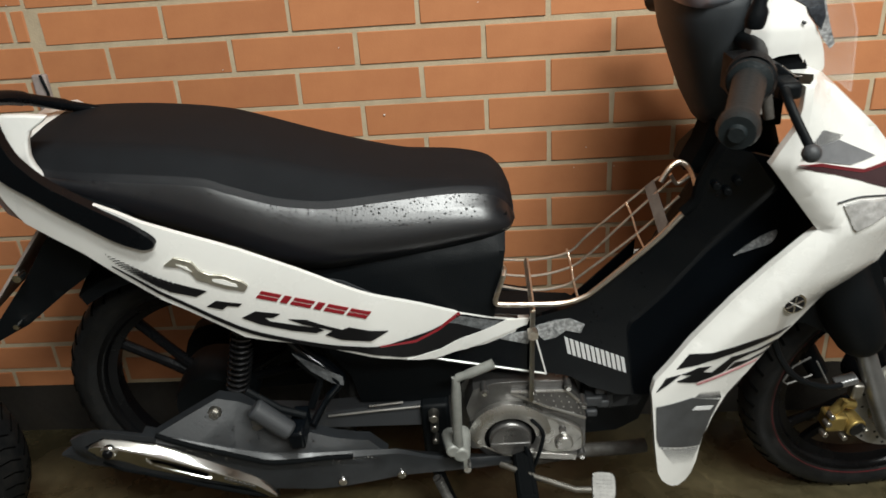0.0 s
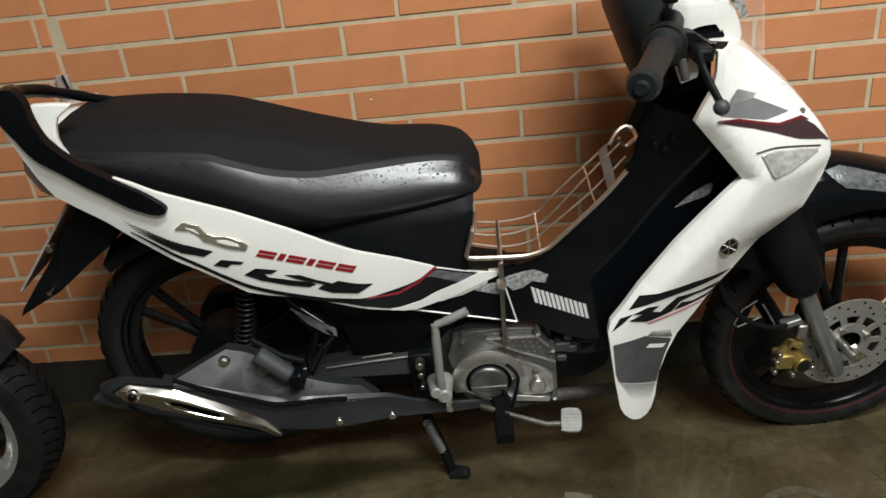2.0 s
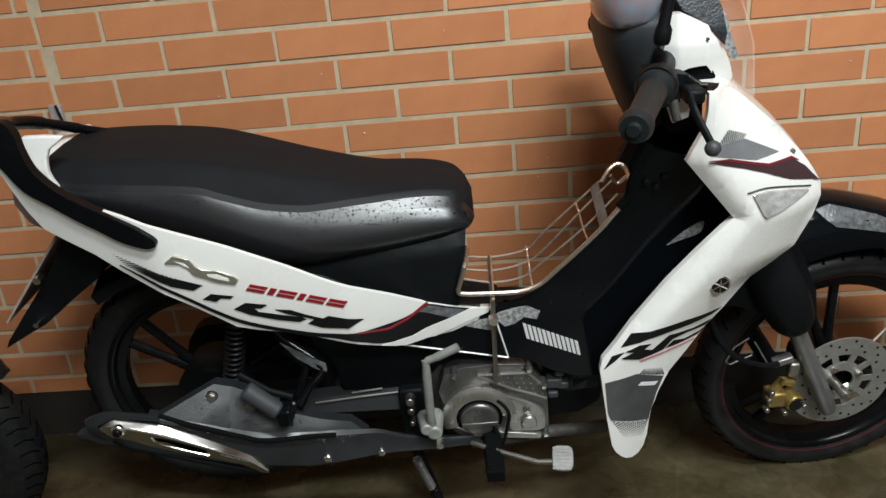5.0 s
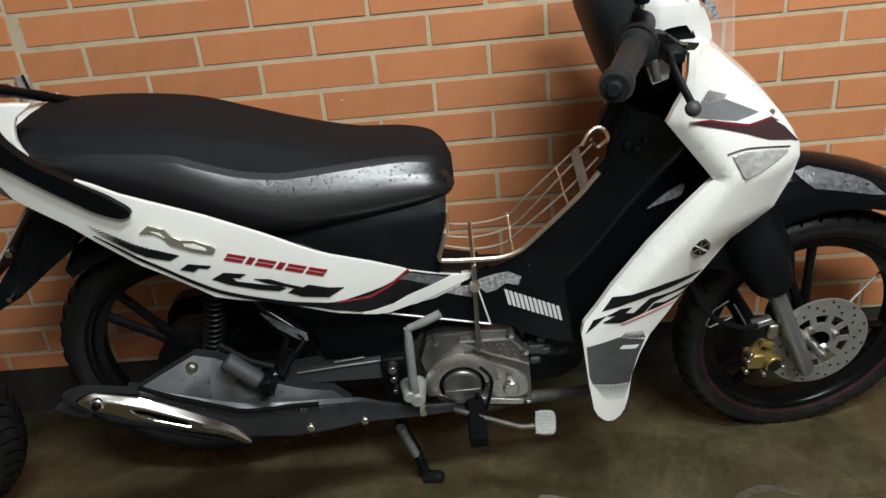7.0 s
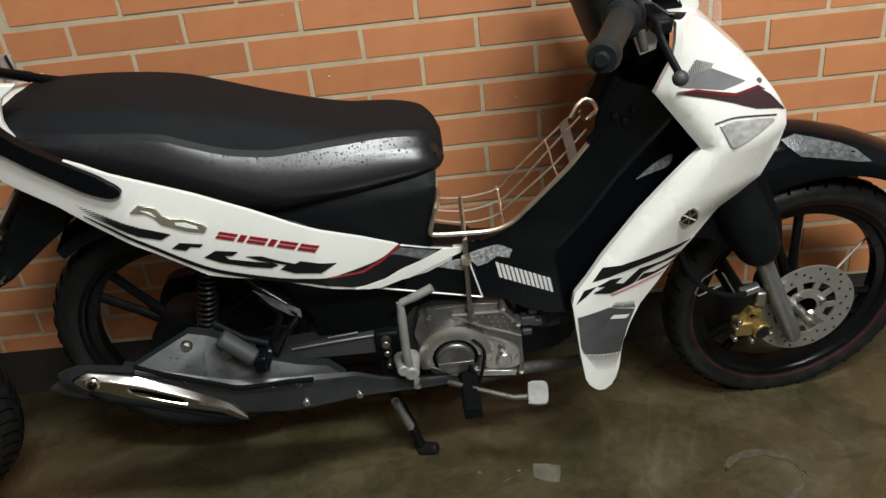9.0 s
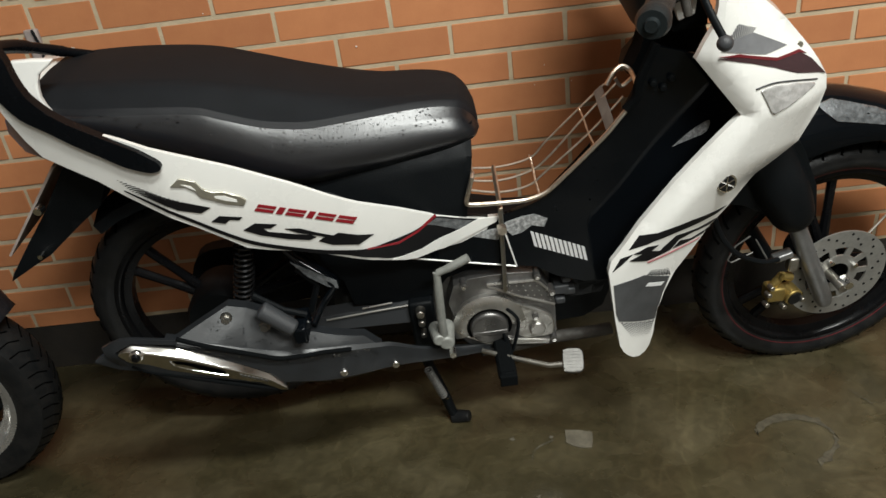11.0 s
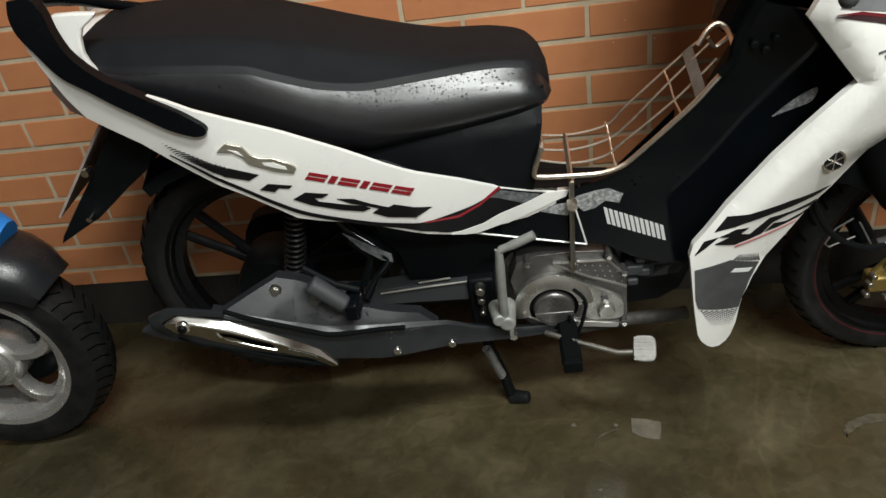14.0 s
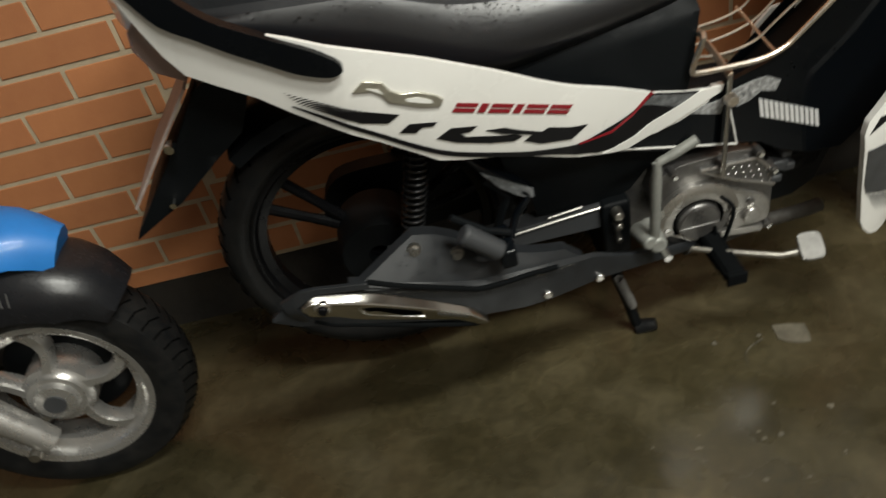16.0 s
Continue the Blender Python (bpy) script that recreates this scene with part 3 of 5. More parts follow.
# black covers
part("lower_cover", panel([(0.02, 0.445), (0.205, 0.475), (0.172, 0.405), (0.150, 0.345), (0.138, 0.305), (0.075, 0.300), (0.045, 0.325)], lambda x, z: 0.085, 0.012), M_GLOSS, bike, "black lower cover beside the engine", bevel=0.003)
def cover_depth(x, z):
    """Flat below, drawn in under the edge of the seat."""
    d = 0.128 + 0.012 * min(max((0.66 - z) / 0.08, 0), 1)
    tuck = min(max((z - lerp_table(x, S_LOW) + 0.016) / 0.02, 0), 1)
    return d - tuck * max(d - 0.88 * lerp_table(x, S_WIDE), 0)


both("battery_cover", lambda: panel([(-0.41, 0.668), (-0.387, 0.636), (-0.351, 0.618), (-0.276, 0.593), (-0.184, 0.567), (-0.122, 0.556), (-0.112, 0.601), (-0.093, 0.715), (-0.185, 0.705), (-0.314, 0.69)], cover_depth, 0.01, 0.01), M_SATIN, bike, "matt black cover under the seat", far=0.8, bevel=0.002)
part("cover_ledge", decal([(-0.385, 0.643), (-0.35, 0.628), (-0.30, 0.610), (-0.31, 0.618), (-0.35, 0.642), (-0.37, 0.648)], lambda x, z: 0.1405, 0.003), M_GREYPL, bike)
centre = [(-0.20, 0.572), (-0.065, 0.546), (-0.009, 0.563), (0.024, 0.577), (0.047, 0.601), (0.116, 0.672), (0.145, 0.703), (0.177, 0.742), (0.182, 0.77), (0.205, 0.825), (0.28, 0.80), (0.36, 0.69), (0.30, 0.60), (0.25, 0.54), (0.2, 0.46), (0.165, 0.40), (0.14, 0.375), (0.09, 0.378), (0.037, 0.399), (0.001, 0.425), (-0.044, 0.437), (-0.15, 0.455), (-0.261, 0.484), (-0.24, 0.53)]
cover = part("centre_cover", panel(centre, centre_depth, 0.01), M_GLOSS, bike, "glossy black body cover with a silver word", bevel=0.004)
rng = random.Random(31)
wet = scattered(rng, 60, lambda: Vector((lambda x: (x, -0.1373, lerp_table(x, [(0.0, 0.50), (0.10, 0.60), (0.2, 0.70), (0.27, 0.75)]) + rng.uniform(-0.06, 0.045)))(rng.uniform(0.03, 0.26))), 0.008)
drops([(p, 0.0007 + 0.0013 * rng.random() ** 3) for p in wet], "rainwater", cover)
part("centre_cover", mirror_y(panel([(x, z - 0.13) for x, z in centre if x < 0.15], centre_depth, 0.01), 0.4), M_GLOSS, bike, bevel=0.004)
bars((-0.003, 0.474), (0.099, -0.048), (-0.006, 0.034), 0.95, (0.52,) * 12, 0.20, centre_depth, M_DECALS, cover)
part("silver_film", decal([(-0.113, 0.512), (-0.098, 0.521), (-0.070, 0.524), (-0.051, 0.535), (-0.023, 0.542), (0.0, 0.544), (0.023, 0.531), (0.017, 0.514), (-0.006, 0.521), (-0.024, 0.508), (-0.042, 0.504), (-0.051, 0.515), (-0.063, 0.513), (-0.068, 0.498)], centre_depth), M_TORN, cover, "wet torn silver sticker")
part("white_swoosh", panel([(-0.262, 0.508), (-0.209, 0.511), (-0.144, 0.533), (-0.103, 0.550), (-0.065, 0.549), (-0.069, 0.539), (-0.116, 0.520), (-0.168, 0.499), (-0.219, 0.494), (-0.24, 0.499)], lambda x, z: max(side_depth(x, z), 0.137) + 0.003, 0.012), M_PAINT, cover)


def inside(x, z, outline):
    hit = False
    for (x0, z0), (x1, z1) in zip(outline, outline[1:] + outline[:1]):
        if (z0 > z) != (z1 > z) and x < x0 + (x1 - x0) * (z - z0) / (z1 - z0):
            hit = not hit
    return hit


rng = random.Random(15)
spray = [(x, z) for x, z in ((rng.uniform(-0.05, 0.34), rng.uniform(0.40, 0.80)) for _ in range(900)) if inside(x, z, centre) and z > 0.44 + 0.25 * (x > 0.1)][:110]
drops([(Vector((x, -centre_depth(x, z) - 0.0003, z)), 0.0005 + 0.0010 * rng.random() ** 3) for x, z in spray], "rainwater", cover)
for a, b in (((-0.235, 0.483), (-0.038, 0.434)), ((-0.038, 0.434), (-0.055, 0.510))):
    part("pinstripe", tube([(a[0], -centre_depth(*a) - 0.001, a[1]), (b[0], -centre_depth(*b) - 0.001, b[1])], 0.0017, 6), M_PAINT, cover)
# silver patch drawn for a streak of shine on the gloss cover
part("shine_patch", decal(rounded([(0.243, 0.644), (0.27, 0.668), (0.302, 0.685), (0.298, 0.664), (0.275, 0.655)], 3), lambda x, z: centre_depth(x, z), 0.002), M_TORN, cover, "wet silver patch")
under = [(-0.42, 0.57), (-0.3, 0.53), (-0.2, 0.49), (-0.04, 0.45), (-0.06, 0.42), (-0.17, 0.40), (-0.2, 0.365), (-0.24, 0.352), (-0.36, 0.36), (-0.37, 0.42), (-0.40, 0.47)]
part("under_cover", panel([(-0.02, 0.43), (0.15, 0.42), (0.16, 0.33), (0.14, 0.27), (0.10, 0.245), (0.02, 0.24)], lambda x, z: 0.085, 0.03), M_SATIN, bike, "black cover beside the cylinder", bevel=0.006)
part("inner_cover", panel([(-0.22, 0.50), (0.02, 0.475), (0.08, 0.44), (0.07, 0.34), (-0.20, 0.34)], lambda x, z: 0.062, 0.10), M_SATIN, bike, "black inner frame cover", bevel=0.004)
both("frame_plate", lambda: panel(under, lambda x, z: 0.10, 0.02), M_SATIN, bike, "black frame side plate", bevel=0.004)

# white front: leg shields, nose, lamp
FRONT = [(0.243, 0.823), (0.253, 0.849), (0.263, 0.873), (0.266, 0.902), (0.266, 0.93), (0.30, 0.928), (0.328, 0.912), (0.394, 0.853), (0.435, 0.807), (0.447, 0.792), (0.458, 0.777), (0.473, 0.753), (0.477, 0.729), (0.469, 0.693), (0.446, 0.640), (0.412, 0.611), (0.380, 0.586), (0.334, 0.531), (0.306, 0.502), (0.273, 0.457), (0.243, 0.419), (0.224, 0.383), (0.212, 0.344), (0.209, 0.314), (0.207, 0.284), (0.201, 0.255), (0.192, 0.244), (0.179, 0.239), (0.166, 0.242), (0.157, 0.249), (0.146, 0.262), (0.138, 0.280), (0.128, 0.342), (0.120, 0.405), (0.114, 0.455), (0.119, 0.475), (0.142, 0.503), (0.17, 0.541), (0.226, 0.616), (0.268, 0.664), (0.323, 0.722), (0.285, 0.770)]
shield = part("leg_shield", panel(FRONT, front_depth, 0.012, 0.012), M_PAINT, bike, "glossy white leg shield with black decals", bevel=0.004)
part("leg_shield", mirror_y(panel([(x, z) for x, z in FRONT if z < 0.52], front_depth, 0.012), 0.6), M_PAINT, bike, bevel=0.004)
edge = [(0.30, 0.928), (0.328, 0.912), (0.394, 0.853), (0.435, 0.807), (0.458, 0.777), (0.473, 0.753), (0.477, 0.729), (0.469, 0.693), (0.446, 0.640)]
part("nose", loft([[(x, y, z) for y, x in ((-0.166, x0), (-0.10, x0 + 0.012), (0, x0 + 0.02), (0.10, x0 + 0.012), (0.166, x0), (0.15, x0 - 0.03), (0, x0 - 0.02), (-0.15, x0 - 0.03))] for x0, z in edge]), M_PAINT, bike, smooth=50)
part("turn_lamp", panel([(0.344, 0.764), (0.368, 0.766), (0.411, 0.759), (0.448, 0.749), (0.449, 0.745), (0.43, 0.739), (0.399, 0.729), (0.371, 0.721), (0.364, 0.728), (0.354, 0.746)], lambda x, z: front_depth(x, z) + 0.003, 0.010), M_LENS, shield, "clear turn signal lens", bevel=0.0015)
part("lamp_frame", tube([(p.x, -front_depth(p.x, p.z) - 0.001, p.z) for p in smooth_line([(0.336, 0, 0.768), (0.368, 0, 0.7705), (0.411, 0, 0.763), (0.453, 0, 0.752)], 4)], 0.0014, 6), M_GREYPL, shield)
part("bulb", cyl((0.358, -0.206, 0.752), (0.375, -0.200, 0.747), 0.008, 0.004, 12), M_CHROME, shield)
part("decal_wedge", decal([(0.275, 0.836), (0.283, 0.850), (0.328, 0.852), (0.392, 0.818), (0.35, 0.816)], front_depth), M_DECALG, shield, "grey wedge decal")
dots([(0.281, 0.849), (0.298, 0.872), (0.334, 0.857), (0.322, 0.848)], front_depth, 12, 10, 0.0015, 0.0008, M_DECALG, shield, across=True)
part("decal_blade", decal([(0.272, 0.825), (0.305, 0.823), (0.372, 0.803), (0.416, 0.803), (0.44, 0.787), (0.470, 0.757), (0.411, 0.774), (0.368, 0.793), (0.328, 0.808)], front_depth), M_BLADE, shield, "black and red blade decal")
part("decal_line", decal([(0.272, 0.828), (0.305, 0.826), (0.372, 0.806), (0.416, 0.806), (0.43, 0.797), (0.414, 0.8025), (0.370, 0.8025), (0.305, 0.822)], front_depth, 0.002), M_STRIPE, shield)
ring = [(0.311 + 0.017 * math.cos(a * math.tau / 28), 0.603 + 0.0175 * math.sin(a * math.tau / 28)) for a in range(28)]
emblem = part("emblem", panel(ring, lambda x, z: front_depth(0.311, 0.603) + 0.003, 0.006), M_CHROME, shield, "round chrome emblem with a dark face", bevel=0.001)
part("face", panel([(0.311 + (x - 0.311) * 0.82, 0.603 + (z - 0.603) * 0.82) for x, z in ring], lambda x, z: front_depth(0.311, 0.603) + 0.0042, 0.001), M_DECALB, emblem)
for k in range(3):
    a = radians(30 + 60 * k)
    d = Vector((0.013 * math.cos(a), 0, 0.0135 * math.sin(a)))
    c = Vector((0.311, -front_depth(0.311, 0.603) - 0.0045, 0.603))
    part("bar", tube([c - d, c + d], 0.0014, 6), M_CHROME, emblem)
part("decal_blade", decal([(0.150, 0.496), (0.168, 0.521), (0.208, 0.530), (0.261, 0.537), (0.333, 0.536), (0.313, 0.528), (0.236, 0.520), (0.191, 0.511)], front_depth), M_DECALB, shield, "black slash decal")
part("decal_claw", decal([(0.121, 0.456), (0.135, 0.480), (0.156, 0.488), (0.138, 0.470)], front_depth), M_DECALB, shield)
part("decal_slash", decal([(0.158, 0.4885), (0.181, 0.501), (0.201, 0.500), (0.189, 0.490), (0.205, 0.485), (0.211, 0.491), (0.233, 0.511), (0.278, 0.510), (0.314, 0.514), (0.305, 0.505), (0.267, 0.505), (0.240, 0.499), (0.225, 0.480), (0.183, 0.469), (0.151, 0.476), (0.174, 0.488)], front_depth), M_DECALB, shield, "black slash decal")
part("decal_slash", decal([(0.230, 0.482), (0.253, 0.4835), (0.290, 0.489), (0.309, 0.5015), (0.293, 0.495), (0.265, 0.490), (0.243, 0.495)], front_depth), M_DECALB, shield)
part("decal_line", decal([(0.183, 0.466), (0.241, 0.477), (0.286, 0.482), (0.284, 0.4795), (0.242, 0.4735), (0.185, 0.4625)], front_depth), M_DECALP, shield, "thin faded red decal line")
part("decal_foot", decal([(0.123, 0.427), (0.180, 0.437), (0.232, 0.414), (0.220, 0.383), (0.211, 0.347), (0.208, 0.322), (0.135, 0.342), (0.129, 0.361)], front_depth), M_DECAL, shield, "charcoal decal at the foot of the shield")
dots([(0.137, 0.340), (0.207, 0.321), (0.198, 0.285), (0.160, 0.297)], front_depth, 15, 8, 0.0021, 0.0006, M_DECAL, shield, across=True)
dots([(0.184, 0.436), (0.234, 0.416), (0.228, 0.437), (0.193, 0.446)], front_depth, 13, 6, 0.0018, 0.0006, M_DECAL, shield, across=True)
part("mark", decal([(0.183, 0.411), (0.189, 0.417), (0.221, 0.407), (0.215, 0.401)], front_depth, 0.002), M_DECALS, shield)
part("nose_screw", cyl((0.418, -front_depth(0.418, 0.811) + 0.004, 0.811), (0.418, -front_depth(0.418, 0.811) - 0.002, 0.811), 0.005, seg=12), M_BADGE, shield)

# engine
ENG = [(-0.175, 0.363), (-0.161, 0.402), (-0.127, 0.415), (-0.059, 0.417), (-0.006, 0.412), (0.019, 0.376), (0.032, 0.338), (0.034, 0.262), (0.022, 0.238), (-0.058, 0.244), (-0.135, 0.258), (-0.161, 0.288), (-0.168, 0.328)]
engine = part("engine", panel(ENG, lambda x, z: 0.134, 0.25), M_CAST, bike, "cast aluminium engine with round clutch cover", bevel=0.012)
def disc_on(name, x, z, r, y0, y1, mtl, parent, label="", seg=32, bevel=0.0):
    return part(name, cyl((x, -y0, z), (x, -y1, z), r, seg=seg), mtl, parent, label, bevel=bevel)
disc_on("clutch_cover", -0.100, 0.304, 0.066, 0.12, 0.142, M_CAST, engine, bevel=0.006)
def sector(cx, cz, r0, r1, a0, a1, n=20):
    outer = [(cx + r1 * math.cos(radians(a0 + (a1 - a0) * k / n)), cz + r1 * math.sin(radians(a0 + (a1 - a0) * k / n))) for k in range(n + 1)]
    inner = [(cx + r0 * math.cos(radians(a0 + (a1 - a0) * k / n)), cz + r0 * math.sin(radians(a0 + (a1 - a0) * k / n))) for k in range(n + 1)]
    return outer + inner[::-1]


part("arch", panel(sector(-0.101, 0.304, 0.045, 0.072, 2, 200), lambda x, z: 0.151 - 0.45 * max(math.hypot(x + 0.101, z - 0.304) - 0.060, 0), 0.02, 0.006), M_CASTB, engine, "broad bright arch of the clutch cover", bevel=0.004)
part("arm", panel(rounded([(-0.060, 0.352), (-0.02, 0.336), (0.018, 0.312), (0.029, 0.285), (0.022, 0.258), (-0.02, 0.256), (-0.045, 0.268), (-0.040, 0.31)], 3), lambda x, z: 0.143, 0.015), M_CASTB, engine, bevel=0.004)
# black ring painted for the shade between cap and arch
part("arch_groove", panel(sector(-0.101, 0.304, 0.0385, 0.0455, -30, 215), lambda x, z: 0.1465, 0.01, 0.01), M_GROOVE, engine)
disc_on("cap", -0.101, 0.302, 0.0375, 0.13, 0.155, M_CAST, engine, "round silver cap", bevel=0.004)
disc_on("cap_face", -0.101, 0.302, 0.032, 0.15, 0.1565, M_CAST, engine)
part("cap_bar", box((-0.136, -0.1585, 0.289), (-0.066, -0.15, 0.2985)), M_CAST, engine, bevel=0.001)
part("top_plate", panel([(-0.098, 0.402), (-0.004, 0.398), (0.024, 0.366), (0.030, 0.334), (-0.002, 0.350), (-0.038, 0.366)], lambda x, z: 0.142, 0.01), M_CAST, engine, bevel=0.002)
for a, b in (((-0.098, 0.402), (-0.004, 0.399)), ((-0.097, 0.400), (-0.038, 0.366)), ((-0.038, 0.366), (0.030, 0.335)), ((-0.056, 0.354), (-0.006, 0.325)), ((-0.004, 0.399), (0.026, 0.364))):
    part("edge_rib", tube([(a[0], -0.143, a[1]), (b[0], -0.143, b[1])], 0.0028, 8), M_CASTB, engine)
bm = bmesh.new()
for i in range(6):
    for j in range(4):
        x, z = -0.055 + i * 0.013 + j * 0.004, 0.393 - j * 0.012 - i * 0.002
        if z > 0.384 - (x + 0.06) * 0.55:
            bmesh.ops.create_icosphere(bm, subdivisions=1, radius=0.0016, matrix=Matrix.Translation((x, -0.143, z)))
tagged(part("studs", bm, M_CASTB, engine), kind="stuff")
part("lower_rail", panel([(-0.151, 0.284), (-0.112, 0.258), (-0.05, 0.247), (0.015, 0.239), (0.018, 0.250), (-0.045, 0.260), (-0.10, 0.268)], lambda x, z: 0.147, 0.01, 0.02), M_CASTB, engine, "bright lower edge of the casing", bevel=0.002)
disc_on("boss", -0.006, 0.281, 0.016, 0.13, 0.151, M_CASTB, engine, bevel=0.003)
for x, z in ((-0.063, 0.404), (-0.002, 0.410), (-0.142, 0.408), (-0.009, 0.312), (0.025, 0.368), (0.026, 0.25), (-0.155, 0.30)):
    b = disc_on("bolt", x, z, 0.0068, 0.125, 0.148, M_CAST, engine, seg=12)
    disc_on("bolt_head", x, z, 0.0045, 0.147, 0.153, M_CHROME, b, seg=6)
part("cable", tube(smooth_line([(-0.065, -0.15, 0.345), (-0.045, -0.158, 0.32), (-0.05, -0.160, 0.28), (-0.06, -0.158, 0.24)]), 0.0035, 8), M_SATIN, engine)
part("cable", tube(smooth_line([(-0.075, -0.157, 0.29), (-0.072, -0.16, 0.262), (-0.076, -0.158, 0.235)]), 0.003, 8), M_SATIN, engine)
part("cylinder_head", slab([(0.02, 0.29, 0.41, 0.075), (0.09, 0.29, 0.40, 0.07), (0.14, 0.30, 0.39, 0.06)]), M_SATIN, engine, "dark finned cylinder")
for x, z, s in ((0.048, 0.352, 0.015), (0.045, 0.325, 0.010), (0.064, 0.346, 0.011), (0.058, 0.375, 0.009)):
    part("fitting", box((x - s, -0.125, z - s * 0.7), (x + s, -0.09, z + s * 0.7)), M_GREYPL, engine, bevel=0.003)
part("header_pipe", tube(smooth_line([(0.155, -0.09, 0.208), (0.12, -0.095, 0.209), (0.03, -0.10, 0.212), (-0.05, -0.12, 0.222), (-0.12, -0.14, 0.238)]), 0.013, 12), M_HEADER, engine, "sooty grey exhaust header pipe")
part("crankcase", slab([(-0.25, 0.27, 0.38, 0.07), (-0.17, 0.22, 0.42, 0.09), (0.0, 0.20, 0.42, 0.09), (0.06, 0.24, 0.40, 0.08)]), M_CAST, engine)

# kick starter, pegs, pedal, stand
kick = part("kick_starter", tube(smooth_line([(-0.190, -0.185, 0.325), (-0.191, -0.19, 0.36), (-0.188, -0.192, 0.47), (-0.186, -0.192, 0.480), (-0.165, -0.193, 0.489), (-0.128, -0.193, 0.506)], 4), [0.0085] * 8 + [0.007] * 8 + [0.008] * 5, 12), M_KICK, bike, "dull steel kick starter lever")
part("knuckle", cyl((-0.187, -0.14, 0.315), (-0.187, -0.198, 0.315), 0.018, 0.015, 16), M_KICK, kick, bevel=0.004)
part("knuckle", cyl((-0.206, -0.15, 0.322), (-0.200, -0.198, 0.325), 0.015, 0.012, 14), M_KICK, kick, bevel=0.003)
part("bolt", cyl((-0.178, -0.195, 0.300), (-0.178, -0.215, 0.300), 0.007, seg=6), M_CHROME, kick)
peg = part("foot_peg", box((-0.098, -0.252, 0.244), (-0.062, -0.14, 0.271)), M_DULL, bike, "black ribbed rubber foot peg", bevel=0.010)
for k in range(4):
    part("rib", box((-0.093 + k * 0.0075, -0.246, 0.2702), (-0.0895 + k * 0.0075, -0.15, 0.2718)), M_DULL, peg, smooth=0)
part("end_plate", box((-0.096, -0.258, 0.244), (-0.063, -0.250, 0.269)), M_DULL, peg, bevel=0.002)
part("peg_bar", cyl((-0.08, -0.20, 0.235), (-0.08, 0.20, 0.235), 0.011), M_SATIN, bike)
pedal = part("brake_pedal", tube([(-0.12, -0.17, 0.262), (-0.06, -0.21, 0.268), (0.0, -0.238, 0.266), (0.036, -0.246, 0.272)], [0.005, 0.005, 0.0052, 0.006], 10), M_STEEL, bike, "steel rear brake pedal")
pm = pose(0.044, -0.246, 0.279, 30, 0, -8)
pad = loft([[pm @ Vector((0.0195 * math.copysign(abs(math.cos(a)) ** 0.5, math.cos(a)), 0.0235 * math.copysign(abs(math.sin(a)) ** 0.5, math.sin(a)), h)) for a in [k * math.tau / 28 for k in range(28)]] for h in (-0.004, 0.0035)])
part("pad", pad, M_PEDAL, pedal, "ribbed worn metal pedal pad", bevel=0.0015)
for i in range(6):
    for j in range(7):
        add = box((-0.018 + i * 0.0058, -0.0215 + j * 0.0062, 0.004), (-0.0145 + i * 0.0058, -0.0178 + j * 0.0062, 0.0047), pm)
        part("pad_rib", add, M_PEDAL, pedal, smooth=0)
stand = part("centre_stand", tube([(-0.245, -0.105, 0.235), (-0.232, -0.105, 0.175), (-0.212, -0.105, 0.095), (-0.200, -0.105, 0.035), (-0.192, -0.105, 0.02)], 0.011, 10), M_SATIN, bike, "black centre stand, folded down")
part("foot", cyl((-0.200, -0.105, 0.018), (-0.162, -0.118, 0.028), 0.0165, 0.012, 14), M_RUBBER, stand, bevel=0.003)
part("far_leg", tube([(-0.245, 0.105, 0.235), (-0.212, 0.12, 0.095), (-0.192, 0.125, 0.02)], 0.011, 10), M_SATIN, stand)
part("cross_bar", tube([(-0.24, -0.105, 0.21), (-0.24, 0.105, 0.21)], 0.009, 8), M_SATIN, stand)
def helix(p, q, R, turns, n=14):
    p, q = Vector(p), Vector(q)
    d = (q - p).normalized()
    u = d.orthogonal().normalized()
    v = d.cross(u)
    m = int(turns * n)
    return [p + (q - p) * (i / m) + R * (math.cos(i * math.tau / n) * u + math.sin(i * math.tau / n) * v) for i in range(m + 1)]
part("spring", tube(helix((-0.236, -0.128, 0.192), (-0.212, -0.128, 0.11), 0.0075, 14, 10), 0.0020, 6), M_PEDAL, stand, "small coil spring")
part("hook", tube([(-0.212, -0.128, 0.11), (-0.207, -0.122, 0.092), (-0.203, -0.112, 0.085)], 0.002, 6), M_CHROME, stand)

# exhaust
E_UP = [(-0.785, 0.455), (-0.765, 0.468), (-0.745, 0.480), (-0.727, 0.486), (-0.668, 0.469), (-0.606, 0.444), (-0.59, 0.437), (-0.556, 0.423), (-0.497, 0.393), (-0.442, 0.376), (-0.366, 0.360), (-0.29, 0.335), (-0.241, 0.303), (-0.169, 0.273), (-0.08, 0.25)]
E_LOW = [(-0.785, 0.448), (-0.765, 0.425), (-0.75, 0.408), (-0.703, 0.383), (-0.619, 0.350), (-0.559, 0.325), (-0.487, 0.300), (-0.421, 0.278), (-0.341, 0.267), (-0.247, 0.258), (-0.172, 0.244), (-0.08, 0.228)]
rings = []
